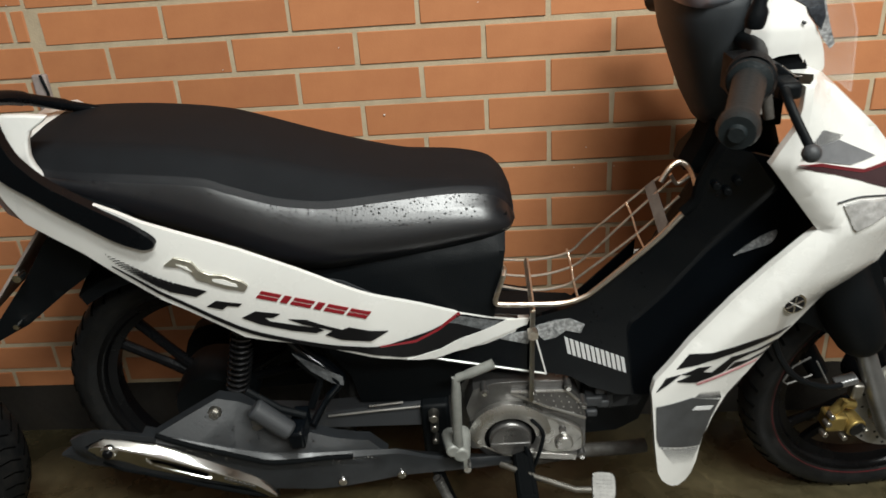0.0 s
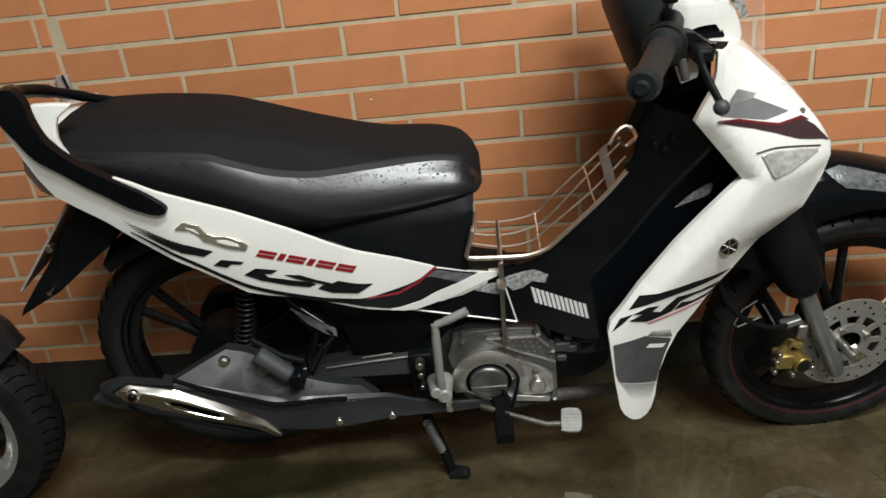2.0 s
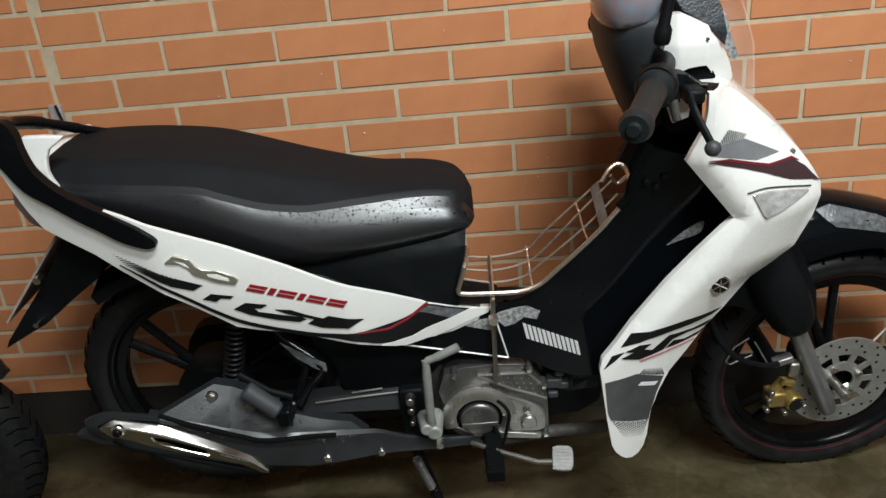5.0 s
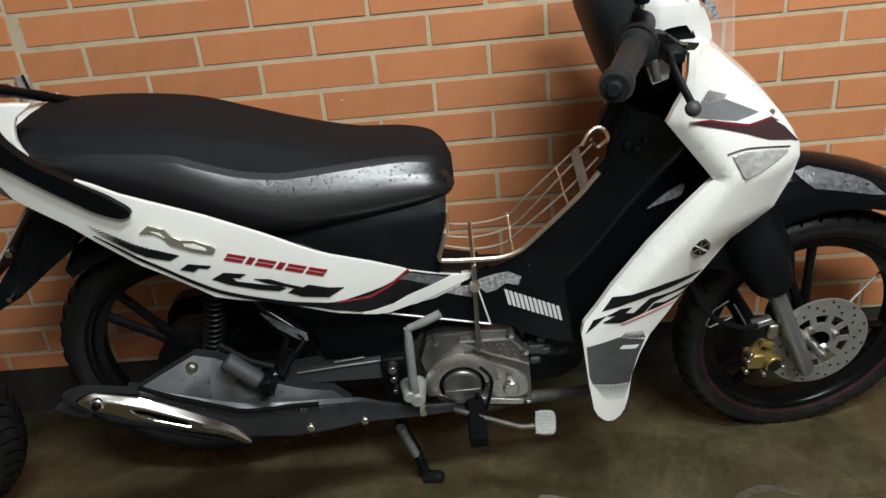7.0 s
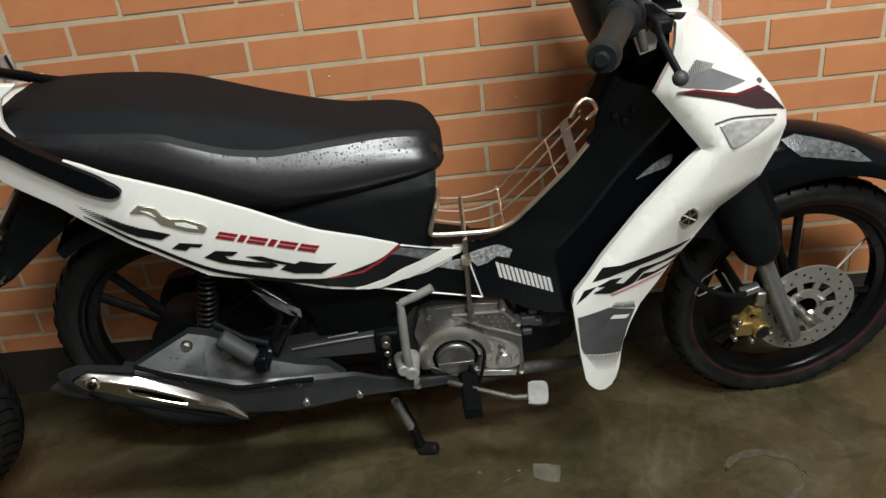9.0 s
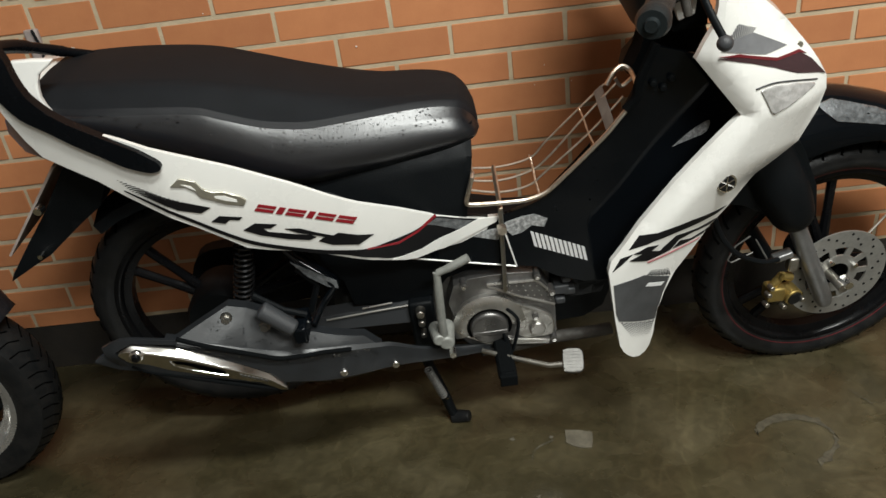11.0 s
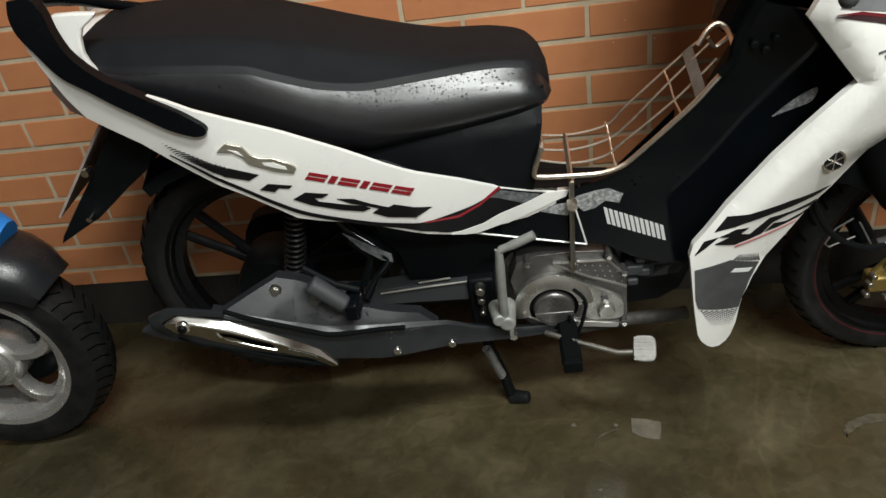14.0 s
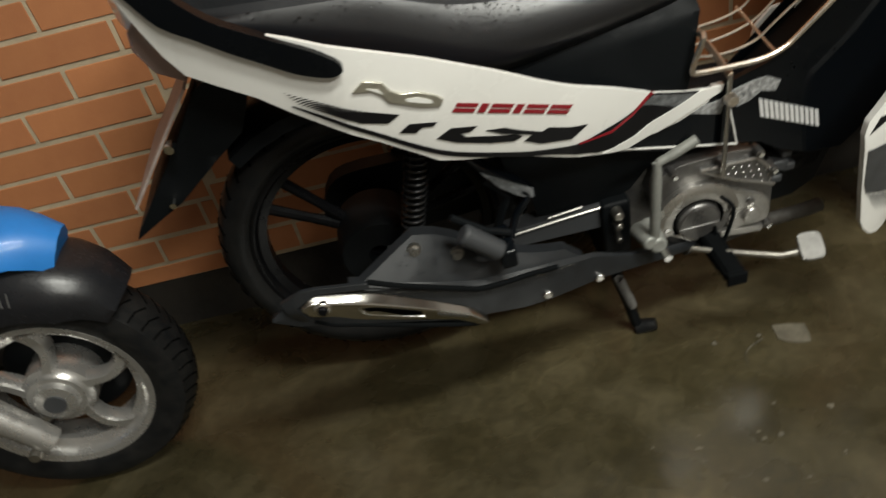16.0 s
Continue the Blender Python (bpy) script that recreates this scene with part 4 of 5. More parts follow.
for i in range(46):
    x = -0.785 + 0.71 * i / 45
    u, l, d = lerp_table(x, E_UP), lerp_table(x, E_LOW), lerp_table(x, EXH)
    h = (u - l) / 2
    w = lerp_table(x, [(-0.785, 0.012), (-0.73, 0.045), (-0.4, 0.05), (-0.25, 0.03), (-0.08, 0.013)])
    d, g = d - 0.004, u - l
    ring = [(x, -(d - min(w, 0.022)), l), (x, -d, l + 0.25 * g), (x, -(d + 0.001), l + 0.6 * g), (x, -(d - 0.003), u - 0.08 * g), (x, -(d - 0.25 * w), u - 0.001), (x, -(d - 0.8 * w), u - 0.28 * g), (x, -(d - 1.5 * w), u - 0.65 * g), (x, -(d - 1.4 * w), l + 0.05 * g)]
    rings.append(ring)
exhaust = part("exhaust", loft(rings), M_EXH, bike, "dark grey muffler with rain drops and a chrome shield", smooth=32)
top = [(-0.67, 0.462), (-0.655, 0.456), (-0.608, 0.468), (-0.565, 0.478), (-0.535, 0.465), (-0.506, 0.446), (-0.452, 0.404), (-0.408, 0.385), (-0.34, 0.358), (-0.31, 0.33), (-0.366, 0.345), (-0.442, 0.36), (-0.497, 0.378), (-0.556, 0.405), (-0.597, 0.43)]
part("upper_guard", panel(top, lambda x, z: exhaust_depth(x, z) - 0.014 - 0.8 * max(z - lerp_table(x, E_UP) + 0.012, 0), 0.02), M_EXH, exhaust, "dark grey upper heat guard", bevel=0.003)
SHIELD_UP = [(-0.738, 0.468), (-0.733, 0.475), (-0.720, 0.481), (-0.690, 0.473), (-0.641, 0.450), (-0.596, 0.423), (-0.550, 0.392), (-0.515, 0.361), (-0.498, 0.338), (-0.486, 0.318)]
SHIELD_LOW = [(-0.739, 0.463), (-0.736, 0.448), (-0.731, 0.430), (-0.705, 0.409), (-0.674, 0.395), (-0.611, 0.364), (-0.545, 0.333), (-0.515, 0.317), (-0.500, 0.311), (-0.486, 0.311)]


def shield_fold(v):
    """Depth over the height of the shield: a lower face that leans in, a soft fold, an upper face that leans back."""
    return 0.34 * v - 0.25 - 1.7 * 0.014 * math.log(1 + math.exp((v - 0.78) / 0.014)) - 0.8 * max(0.06 - v, 0) - 1.2 * max(v - 0.95, 0)


def chrome_depth(x, z):
    up, low = lerp_table(x, SHIELD_UP), lerp_table(x, SHIELD_LOW)
    h = max(up - low, 0.01)
    return exhaust_depth(x, z) + 0.007 + h * shield_fold(min(max((z - low) / h, 0), 1))


rings = []
for p, q in zip(smooth_line([(x, 0, z) for x, z in SHIELD_LOW], 6), smooth_line([(x, 0, z) for x, z in SHIELD_UP], 6)):
    h, ring = max(q.z - p.z, 0.004), []
    for v in (0, 0.03, 0.06, 0.2, 0.35, 0.5, 0.64, 0.71, 0.745, 0.765, 0.78, 0.795, 0.815, 0.85, 0.91, 0.95, 0.98, 1.0):
        m = p.lerp(q, v)
        ring.append((m.x, -exhaust_depth(m.x, 0) - 0.007 - h * shield_fold(v), m.z))
    ring += [(q.x, -exhaust_depth(q.x, 0) + 0.012, q.z - 0.001), (p.x, -exhaust_depth(p.x, 0) + 0.012, p.z + 0.001)]
    rings.append(ring)
chrome = part("heat_shield", loft(rings), M_SHIELD, exhaust, "chrome heat shield", smooth=70)
part("shield_rim", tube(smooth_line([(x, -exhaust_depth(x, z) + 0.006, z - 0.001) for x, z in SHIELD_LOW[2:]], 4), 0.0042, 8), M_DULL, chrome, "black edge of the heat shield")
# black plate on the chrome, in place of the slot's dark inside
part("slot", panel(rounded([(-0.659, 0.432), (-0.641, 0.427), (-0.613, 0.411), (-0.585, 0.394), (-0.580, 0.386), (-0.585, 0.382), (-0.617, 0.393), (-0.651, 0.413)], 3), lambda x, z: chrome_depth(x, z) + 0.0012, 0.004, 0.006), M_GROOVE, chrome, "dark slot")
part("slot_rim", tube([(p.x, -chrome_depth(p.x, p.z) - 0.0008, p.z) for p in smooth_line([(-0.663, 0, 0.434), (-0.658, 0, 0.417), (-0.637, 0, 0.402), (-0.605, 0, 0.385), (-0.579, 0, 0.374)], 4)], [0.0012] * 5 + [0.0022] * 8 + [0.0026] * 4, 8), M_CHROME, chrome)
part("bolt_seat", cyl((-0.711, -0.272, 0.457), (-0.711, -0.2935, 0.457), 0.0125, seg=24), M_CHROME, chrome, bevel=0.003)
part("bolt", cyl((-0.711, -0.28, 0.457), (-0.711, -0.298, 0.457), 0.0105, 0.007, 18), M_RIM, chrome, bevel=0.002)
for k in range(7):
    x, z = -0.557 + k * 0.0062, 0.369 - k * 0.0042
    part("stamped_bar", panel([(x, z), (x + 0.004, z - 0.0026), (x + 0.004, z + 0.0050), (x, z + 0.0076)], lambda x, z: chrome_depth(x, z) + 0.0006, 0.001), M_FORK, chrome, smooth=0)
part("end_bracket", panel([(-0.765, 0.479), (-0.748, 0.488), (-0.730, 0.492), (-0.712, 0.490), (-0.637, 0.474), (-0.640, 0.466), (-0.714, 0.482), (-0.743, 0.471), (-0.731, 0.414), (-0.739, 0.421), (-0.755, 0.450)], lambda x, z: exhaust_depth(x, z) + 0.006 - 0.3 * max(z - 0.468, 0) - 0.35 * max(0.46 - z, 0) - 0.3 * max(-0.745 - x, 0), 0.006, 0.008), M_EXH, exhaust, "dark grey bracket at the muffler's end", bevel=0.002)
CHANNEL = ((-0.640, 0.475), (-0.605, 0.453), (-0.559, 0.429), (-0.513, 0.401), (-0.487, 0.386), (-0.446, 0.377), (-0.410, 0.373), (-0.362, 0.361))
# black tube drawn for the shade in the gap
part("channel", tube(smooth_line([(x, -exhaust_depth(x, z) - 0.001, z) for x, z in CHANNEL], 4), 0.0042, 8), M_DULL, exhaust, "dark gap between muffler and guard")
for x, z in ((-0.384, 0.305), (-0.290, 0.280)):
    part("bolt", cyl((x, -exhaust_depth(x, z) + 0.02, z + 0.006), (x, -exhaust_depth(x, z) - 0.003, z + 0.006), 0.009, 0.0075, 14), M_CHROME, exhaust, bevel=0.002)
rng = random.Random(9)
spots = []
for _ in range(130):
    x = rng.uniform(-0.66, -0.32)
    u, l = lerp_table(x, E_UP), lerp_table(x, E_LOW)
    spots.append((Vector((x, -exhaust_depth(x, 0) + 0.005, u - (u - l) * rng.uniform(0.10, 0.28))), rng.uniform(0.0008, 0.0021)))
for _ in range(60):
    x = rng.uniform(-0.6, -0.42)
    up = rng.uniform(0.005, 0.03)
    z = lerp_table(x, E_UP) + up
    spots.append((Vector((x, -exhaust_depth(x, 0) + 0.014 + 0.8 * (up + 0.012), z)), rng.uniform(0.0007, 0.0018)))
drops(spots, "rainwater", exhaust)

# rear suspension, foot peg brackets, chain case
for s in (1, -1):
    top_p, low_p = Vector((-0.515, -0.115 * s, 0.60)), Vector((-0.572, -0.115 * s, 0.385))
    shock = part("shock_absorber", cyl(top_p, low_p, 0.011, seg=14), M_SATIN, bike, "black shock absorber")
    part("coil_spring", tube(helix(top_p, low_p + Vector((0.006, 0, 0.03)), 0.018, 16, 12), 0.0029, 7), M_SPRING, shock)
    part("lower_eye", cyl(low_p + Vector((0, -0.02, 0)), low_p + Vector((0, 0.02, 0)), 0.02, seg=18), M_SATIN, shock, bevel=0.003)
    part("nut", cyl(low_p + Vector((0, -0.032 * s, 0)), low_p + Vector((0, -0.02 * s, 0)), 0.0085, seg=6), M_CHROME, shock)
br = part("peg_bracket", tube(smooth_line([(-0.47, -0.12, 0.56), (-0.44, -0.14, 0.52), (-0.385, -0.155, 0.474), (-0.378, -0.155, 0.455), (-0.405, -0.165, 0.425), (-0.425, -0.20, 0.405)], 5), 0.012, 10, 0.55), M_GLOSS, bike, "black passenger peg bracket")
# silver patch painted as the highlight on the black bracket's upper face
part("edge_highlight", decal([(-0.445, 0.525), (-0.40, 0.492), (-0.371, 0.472), (-0.371, 0.455), (-0.39, 0.462), (-0.42, 0.488)], lambda x, z: 0.163, 0.002), M_FILMSHINE, br)
part("link", tube([(-0.44, -0.15, 0.50), (-0.41, -0.15, 0.46), (-0.435, -0.15, 0.40)], 0.007, 8), M_SATIN, br)
part("folded_peg", cyl((-0.495, -0.25, 0.494), (-0.444, -0.256, 0.446), 0.0165, 0.015, 18), M_GREYPL, br, "folded grey rubber passenger peg", bevel=0.005)
part("clamp", box((-0.449, -0.265, 0.417), (-0.424, -0.20, 0.450)), M_GLOSS, br, bevel=0.004)
part("lower_arm", tube([(-0.505, -0.235, 0.515), (-0.46, -0.235, 0.475), (-0.425, -0.23, 0.455)], 0.006, 8), M_SATIN, br)
part("arm_plate", tube([(-0.545, -0.17, 0.425), (-0.50, -0.18, 0.405)], 0.005, 6), M_CHROME, br)
for x, z in ((-0.568, 0.462), (-0.508, 0.428)):
    y = -exhaust_depth(x, z) + 0.014 + 0.8 * (z - lerp_table(x, E_UP) + 0.012)
    part("nut", cyl((x, y + 0.004, z), (x, y - 0.009, z), 0.0085, 0.0075, 6), M_CASTB, br)
    part("washer", cyl((x, y + 0.004, z), (x, y - 0.003, z), 0.0105, seg=16), M_STEEL, br)
def slab_case():
    return mirror_y(panel(rounded([(-0.73, 0.345), (-0.70, 0.41), (-0.635, 0.428), (-0.45, 0.415), (-0.24, 0.40), (-0.20, 0.34), (-0.24, 0.28), (-0.45, 0.268), (-0.635, 0.262), (-0.70, 0.28)], 3), lambda x, z: 0.105, 0.035))


swing = part("swing_arm", panel([(-0.62, 0.36), (-0.449, 0.345), (-0.237, 0.357), (-0.225, 0.34), (-0.242, 0.306), (-0.443, 0.312), (-0.62, 0.325)], lambda x, z: 0.108, 0.035), M_GREYPL, bike, "dark swing arm with chain case", bevel=0.006)
# thin bright tubes that draw the highlight along the arm
part("highlight_line", tube([(-0.42, -0.110, 0.340), (-0.33, -0.110, 0.347), (-0.245, -0.110, 0.352)], 0.0022, 6), M_CASTB, swing)
part("highlight_line", tube([(-0.345, -0.110, 0.358), (-0.285, -0.110, 0.363)], 0.0022, 6), M_CASTB, swing)
part("chain_case", slab_case(), M_SATIN, swing, "black full chain case", bevel=0.006)
for z, r in ((0.345, 0.011), (0.322, 0.009), (0.292, 0.007)):
    part("pivot_bolt", cyl((-0.232, -0.10, z), (-0.232, -0.14, z), r, r * 0.8, 10), M_STEEL, swing, bevel=0.002)
part("pivot_block", box((-0.255, -0.12, 0.24), (-0.205, 0.12, 0.36)), M_SATIN, bike, bevel=0.006)


# wheels
def wheel(name, m, R, width, label, stripe_mtl=None, tread=True, spoke_at=100):
    w = width / 2
    hub = part(name, revolve([(0.045, -0.055), (0.05, -0.05), (0.05, 0.05), (0.045, 0.055), (0.012, 0.055), (0.012, -0.055)], 32), M_RIM, bike, label)
    hub.matrix_local = m
    ri = R - 0.052
    part("tyre", revolve([(ri, -w * 0.72), (ri + 0.012, -w * 0.95), (R - 0.03, -w), (R - 0.012, -w * 0.80), (R - 0.002, -w * 0.40), (R, 0), (R - 0.002, w * 0.40), (R - 0.012, w * 0.80), (R - 0.03, w), (ri + 0.012, w * 0.95), (ri, w * 0.72)], 96), M_RUBBER, hub, "worn black tyre")
    rim = part("rim", revolve([(ri + 0.004, -w * 0.70), (ri - 0.006, -w * 0.74), (ri - 0.012, -w * 0.66), (ri - 0.016, -w * 0.45), (ri - 0.030, -w * 0.30), (ri - 0.030, w * 0.30), (ri - 0.016, w * 0.45), (ri - 0.012, w * 0.66), (ri - 0.006, w * 0.74), (ri + 0.004, w * 0.70)], 96), M_RIM, hub, "glossy black alloy rim")
    if stripe_mtl:
        part("rim_stripe", revolve([(ri + 0.0035, -w * 0.80), (ri + 0.0065, -w * 0.83), (ri + 0.0065, -w * 0.76), (ri + 0.0035, -w * 0.74)], 96), stripe_mtl, rim, "thin red rim stripe")
    for k in range(3):
        a = radians(120 * k + spoke_at)
        for s in (-0.16, 0.16):
            p = Vector((0.04 * math.cos(a + s * 0.5), -0.012, 0.04 * math.sin(a + s * 0.5)))
            q = Vector(((ri - 0.02) * math.cos(a + s), 0, (ri - 0.02) * math.sin(a + s)))
            part("spoke", tube([p, p.lerp(q, 0.5), q], [0.012, 0.009, 0.010], 8), M_RIM, hub)
    if tread:
        for i in range(44):
            a = i * math.tau / 44
            for s in (-1, 1):
                pts = [((R - dr) * math.cos(a + da), s * y, (R - dr) * math.sin(a + da)) for da, y, dr in ((0, w * 0.18, 0.0017), (0.035, w * 0.5, 0.0048), (0.06, w * 0.82, 0.0137))]
                part("tread_groove", tube(pts, 0.0030, 5), M_GROOVE, hub, smooth=0)
    return hub


rear = wheel("rear_wheel", pose(-0.635, 0, 0.345), 0.275, 0.085, "black rear alloy wheel", tread=True, spoke_at=140)
# added inner mudguard that blocks lamp light to the wall behind the wheel
rings = []
for i in range(15):
    a = radians(-8 + 132 * i / 14)
    rings.append([(r * math.cos(a), y, r * math.sin(a)) for y, r in ((-0.075, 0.285), (-0.070, 0.305), (0, 0.318), (0.070, 0.305), (0.075, 0.285), (0, 0.308))])
part("shade_mudguard", loft(rings), M_SATIN, bike, "black inner rear mudguard, added to shade the wall behind").matrix_local = pose(-0.635, 0, 0.345)
part("hub_disc", revolve([(0.065, -0.075), (0.072, -0.06), (0.072, 0.02), (0.02, 0.02), (0.02, -0.075)], 40), M_SATIN, rear, "dark brake drum")
front = wheel("front_wheel", pose(0.625, 0, 0.263, 0, 0, 3), 0.271, 0.080, "black front alloy wheel, turned to one side", M_STRIPE)
disc = part("brake_disc", revolve([(0.0655, -0.074), (0.104, -0.074), (0.104, -0.070), (0.0655, -0.070)], 72), M_DISC, front, "drilled steel brake disc")
part("disc_inner", revolve([(0.026, -0.074), (0.046, -0.074), (0.046, -0.070), (0.026, -0.070)], 48), M_DISC, disc)
for k in range(10):
    a = k * math.tau / 10
    m = Matrix.Rotation(-a, 4, "Y")
    part("disc_arm", box((0.044, -0.0735, -0.0065), (0.068, -0.0705, 0.0065), m), M_DISC, disc, smooth=0)
for k in range(36):
    a = k * math.tau / 36
    r = (0.077, 0.087, 0.097)[k % 3]
    part("drill_hole", cyl((r * math.cos(a), -0.0748, r * math.sin(a)), (r * math.cos(a), -0.0738, r * math.sin(a)), 0.0028, seg=8), M_DECALB, disc, smooth=0)
for k in range(4):
    a = k * math.tau / 4 + 0.5
    part("disc_bolt", cyl((0.038 * math.cos(a), -0.070, 0.038 * math.sin(a)), (0.038 * math.cos(a), -0.082, 0.038 * math.sin(a)), 0.0055, seg=6), M_CHROME, disc)
part("axle_nut", cyl((-0.018, -0.06, 0.006), (-0.018, -0.130, 0.006), 0.010, seg=10), M_STEEL, front)
part("axle_nut", cyl((-0.010, -0.11, 0.014), (-0.010, -0.134, 0.014), 0.012, 0.009, 8), M_CHROME, front)

# fork, caliper, mudguard
fork = part("fork", tube([(0.600, -0.100, 0.212), (0.594, -0.10, 0.228), (0.55, -0.10, 0.326), (0.505, -0.10, 0.428), (0.48, -0.10, 0.475)], [0.014, 0.018, 0.018, 0.0165, 0.016], 18), M_FORK, bike, "grey telescopic front fork")
part("far_leg", tube([(0.545, 0.07, 0.225), (0.50, 0.07, 0.30), (0.40, 0.06, 0.48)], 0.02, 14), M_SATIN, fork)
part("upper_cover", tube(smooth_line([(0.505, -0.10, 0.428), (0.485, -0.10, 0.47), (0.45, -0.09, 0.54), (0.41, -0.07, 0.62)], 4), [0.031, 0.036, 0.04, 0.042, 0.045, 0.047, 0.05, 0.05, 0.05, 0.05, 0.05, 0.05, 0.05], 18), M_SATIN, fork, "black fork cover")
part("inner_cover", panel([(0.30, 0.50), (0.40, 0.478), (0.47, 0.437), (0.545, 0.437), (0.535, 0.50), (0.50, 0.58), (0.45, 0.66), (0.36, 0.62)], lambda x, z: 0.10, 0.16), M_SATIN, fork, "black inner mudguard", bevel=0.008)
part("stem", tube([(0.40, 0, 0.50), (0.32, 0, 0.72), (0.25, 0, 0.92)], 0.04, 14), M_SATIN, fork)
cal = part("brake_caliper", box((0.482, -0.125, 0.222), (0.525, -0.085, 0.262)), M_GOLD, bike, "gold brake caliper", bevel=0.006)
cal.matrix_local = pose(0.480, -0.109, 0.279) @ Matrix.Scale(0.86, 4) @ pose(-0.50, 0.105, -0.255)
part("piston_cap", cyl((0.536, -0.09, 0.236), (0.544, -0.128, 0.232), 0.022, seg=20), M_GOLD, cal, bevel=0.003)
part("cap_face", cyl((0.5435, -0.126, 0.2325), (0.5445, -0.131, 0.232), 0.017, seg=20), M_RUBBER, cal)
part("arm", tube([(0.50, -0.105, 0.262), (0.515, -0.105, 0.285), (0.54, -0.10, 0.275)], 0.011, 10), M_GOLD, cal)
for x, z in ((0.478, 0.222), (0.480, 0.25), (0.484, 0.27), (0.562, 0.226), (0.52, 0.21)):
    part("bolt", cyl((x, -0.115, z), (x + 0.002, -0.133, z), 0.0065, seg=8), M_STEEL, cal, bevel=0.0015)
part("bleed_screw", cyl((0.51, -0.115, 0.285), (0.512, -0.118, 0.303), 0.005, seg=8), M_GOLD, cal)
part("bracket", box((-0.019, -0.01, -0.007), (0.019, 0.01, 0.007), pose(0.512, -0.10, 0.328, 0, -18, 0)), M_FORK, fork, "silver hose bracket", bevel=0.003).location = (-0.022, -0.004, 0.024)
part("bracket_lug", box((0.525, -0.11, 0.290), (0.545, -0.09, 0.322)), M_STEEL, fork, bevel=0.004).location = (-0.022, -0.004, 0.024)
part("brake_hose", tube(smooth_line([(0.345, -0.12, 0.52), (0.36, -0.13, 0.44), (0.40, -0.13, 0.375), (0.46, -0.12, 0.335), (0.50, -0.11, 0.327)], 5), 0.0055, 8), M_SATIN, fork).location = (-0.022, -0.004, 0.024)
part("wire_loop", tube([(0.383, -0.10, 0.355), (0.396, -0.10, 0.387), (0.422, -0.10, 0.406)], 0.0017, 6), M_PEDAL, fork)
part("wire_loop", tube([(0.434, -0.10, 0.396), (0.462, -0.10, 0.346)], 0.0017, 6), M_PEDAL, fork)
part("wire_loop", tube([(0.383, -0.10, 0.355), (0.391, -0.10, 0.347), (0.432, -0.10, 0.366)], 0.0017, 6), M_PEDAL, fork)
part("tube_line", tube([(0.69, -0.034, 0.306), (0.80, 0.026, 0.361)], 0.003, 6), M_STEEL, fork)
rings = []
for i in range(25):
    a = radians(28 + 100 * i / 24)
    lift = lerp_table(i / 24, [(0, -0.015), (0.45, 0.004), (0.58, 0.020), (0.7, 0.044), (0.8, 0.055), (1, 0.058)])
    ring = []
    for y, f in ((-0.064, 0), (-0.068, 0.26), (-0.060, 0.65), (-0.034, 0.91), (0, 1), (0.034, 0.91), (0.060, 0.65), (0.068, 0.26), (0.064, 0), (0.060, 0.26), (0.03, 0.84), (0, 0.92), (-0.03, 0.84), (-0.060, 0.26)):
        r = 0.304 + f * (0.058 + lift)
        ring.append((r * math.cos(a), y, r * math.sin(a)))
    rings.append(ring)
guard = part("front_mudguard", loft(rings), M_GLOSS, bike, "glossy black wet front mudguard", smooth=50)
guard.matrix_local = pose(0.625, 0, 0.256, 0, 0, 3)


def guard_depth(x, z):
    dx, dz = x - 0.625, z - 0.256
    a = math.degrees(math.atan2(dz, dx))
    top = 0.058 + lerp_table((a - 28) / 100, [(0, -0.015), (0.45, 0.004), (0.58, 0.020), (0.7, 0.044), (0.8, 0.055), (1, 0.058)])
    return lerp_table((math.hypot(dx, dz) - 0.304) / top, [(0, 0.064), (0.26, 0.068), (0.65, 0.060), (0.91, 0.034), (1, 0)]) - dx * 0.0523


# mottled silver patch on the near upper side of the mudguard
part("silver_patch", decal([(0.536, 0.641), (0.563, 0.647), (0.597, 0.638), (0.650, 0.621), (0.677, 0.609), (0.708, 0.583), (0.681, 0.587), (0.620, 0.602), (0.568, 0.613), (0.546, 0.631)], guard_depth, 0.003), M_FILMSHINE, guard, "wet silver patch").matrix_local = pose(0.625, 0, 0.256, 0, 0, 3).inverted()
part("rear_flap", panel([(0.49, 0.62), (0.545, 0.60), (0.55, 0.55), (0.52, 0.50), (0.46, 0.50), (0.44, 0.58)], lambda x, z: 0.058, 0.11), M_SATIN, fork, bevel=0.01)

# head: meter housing, white cowl, bars
def blob(stations, n=28, p=0.75):
    """Rounded sections, one above the other: (z, x, y, half length, half width)."""
    rings = []
    for z, x, y, ax, ay in stations:
        ring = []
        for k in range(n):
            a = k * math.tau / n
            c, s = math.cos(a), math.sin(a)
            ring.append((x + ax * math.copysign(abs(c) ** p, c), y + ay * math.copysign(abs(s) ** p, s), z))
        rings.append(ring)
    return loft(rings)


head = part("meter_housing", blob([(0.82, 0.238, 0, 0.032, 0.05), (0.855, 0.225, 0, 0.038, 0.07), (0.90, 0.217, 0, 0.048, 0.085), (0.95, 0.208, 0, 0.058, 0.105), (0.985, 0.204, 0, 0.062, 0.113), (1.005, 0.206, 0, 0.062, 0.113), (1.016, 0.208, 0, 0.058, 0.108), (1.024, 0.212, 0, 0.050, 0.095)]), M_HOUSE, bike, "black handlebar cowl with a meter", smooth=60)
part("meter_glass", blob([(1.006, 0.182, -0.015, 0.038, 0.092), (1.018, 0.186, -0.015, 0.047, 0.100), (1.045, 0.192, -0.01, 0.050, 0.100), (1.068, 0.200, -0.01, 0.046, 0.088), (1.08, 0.206, -0.01, 0.034, 0.06)]), M_GLASS, head, "clear scuffed meter glass", smooth=60)
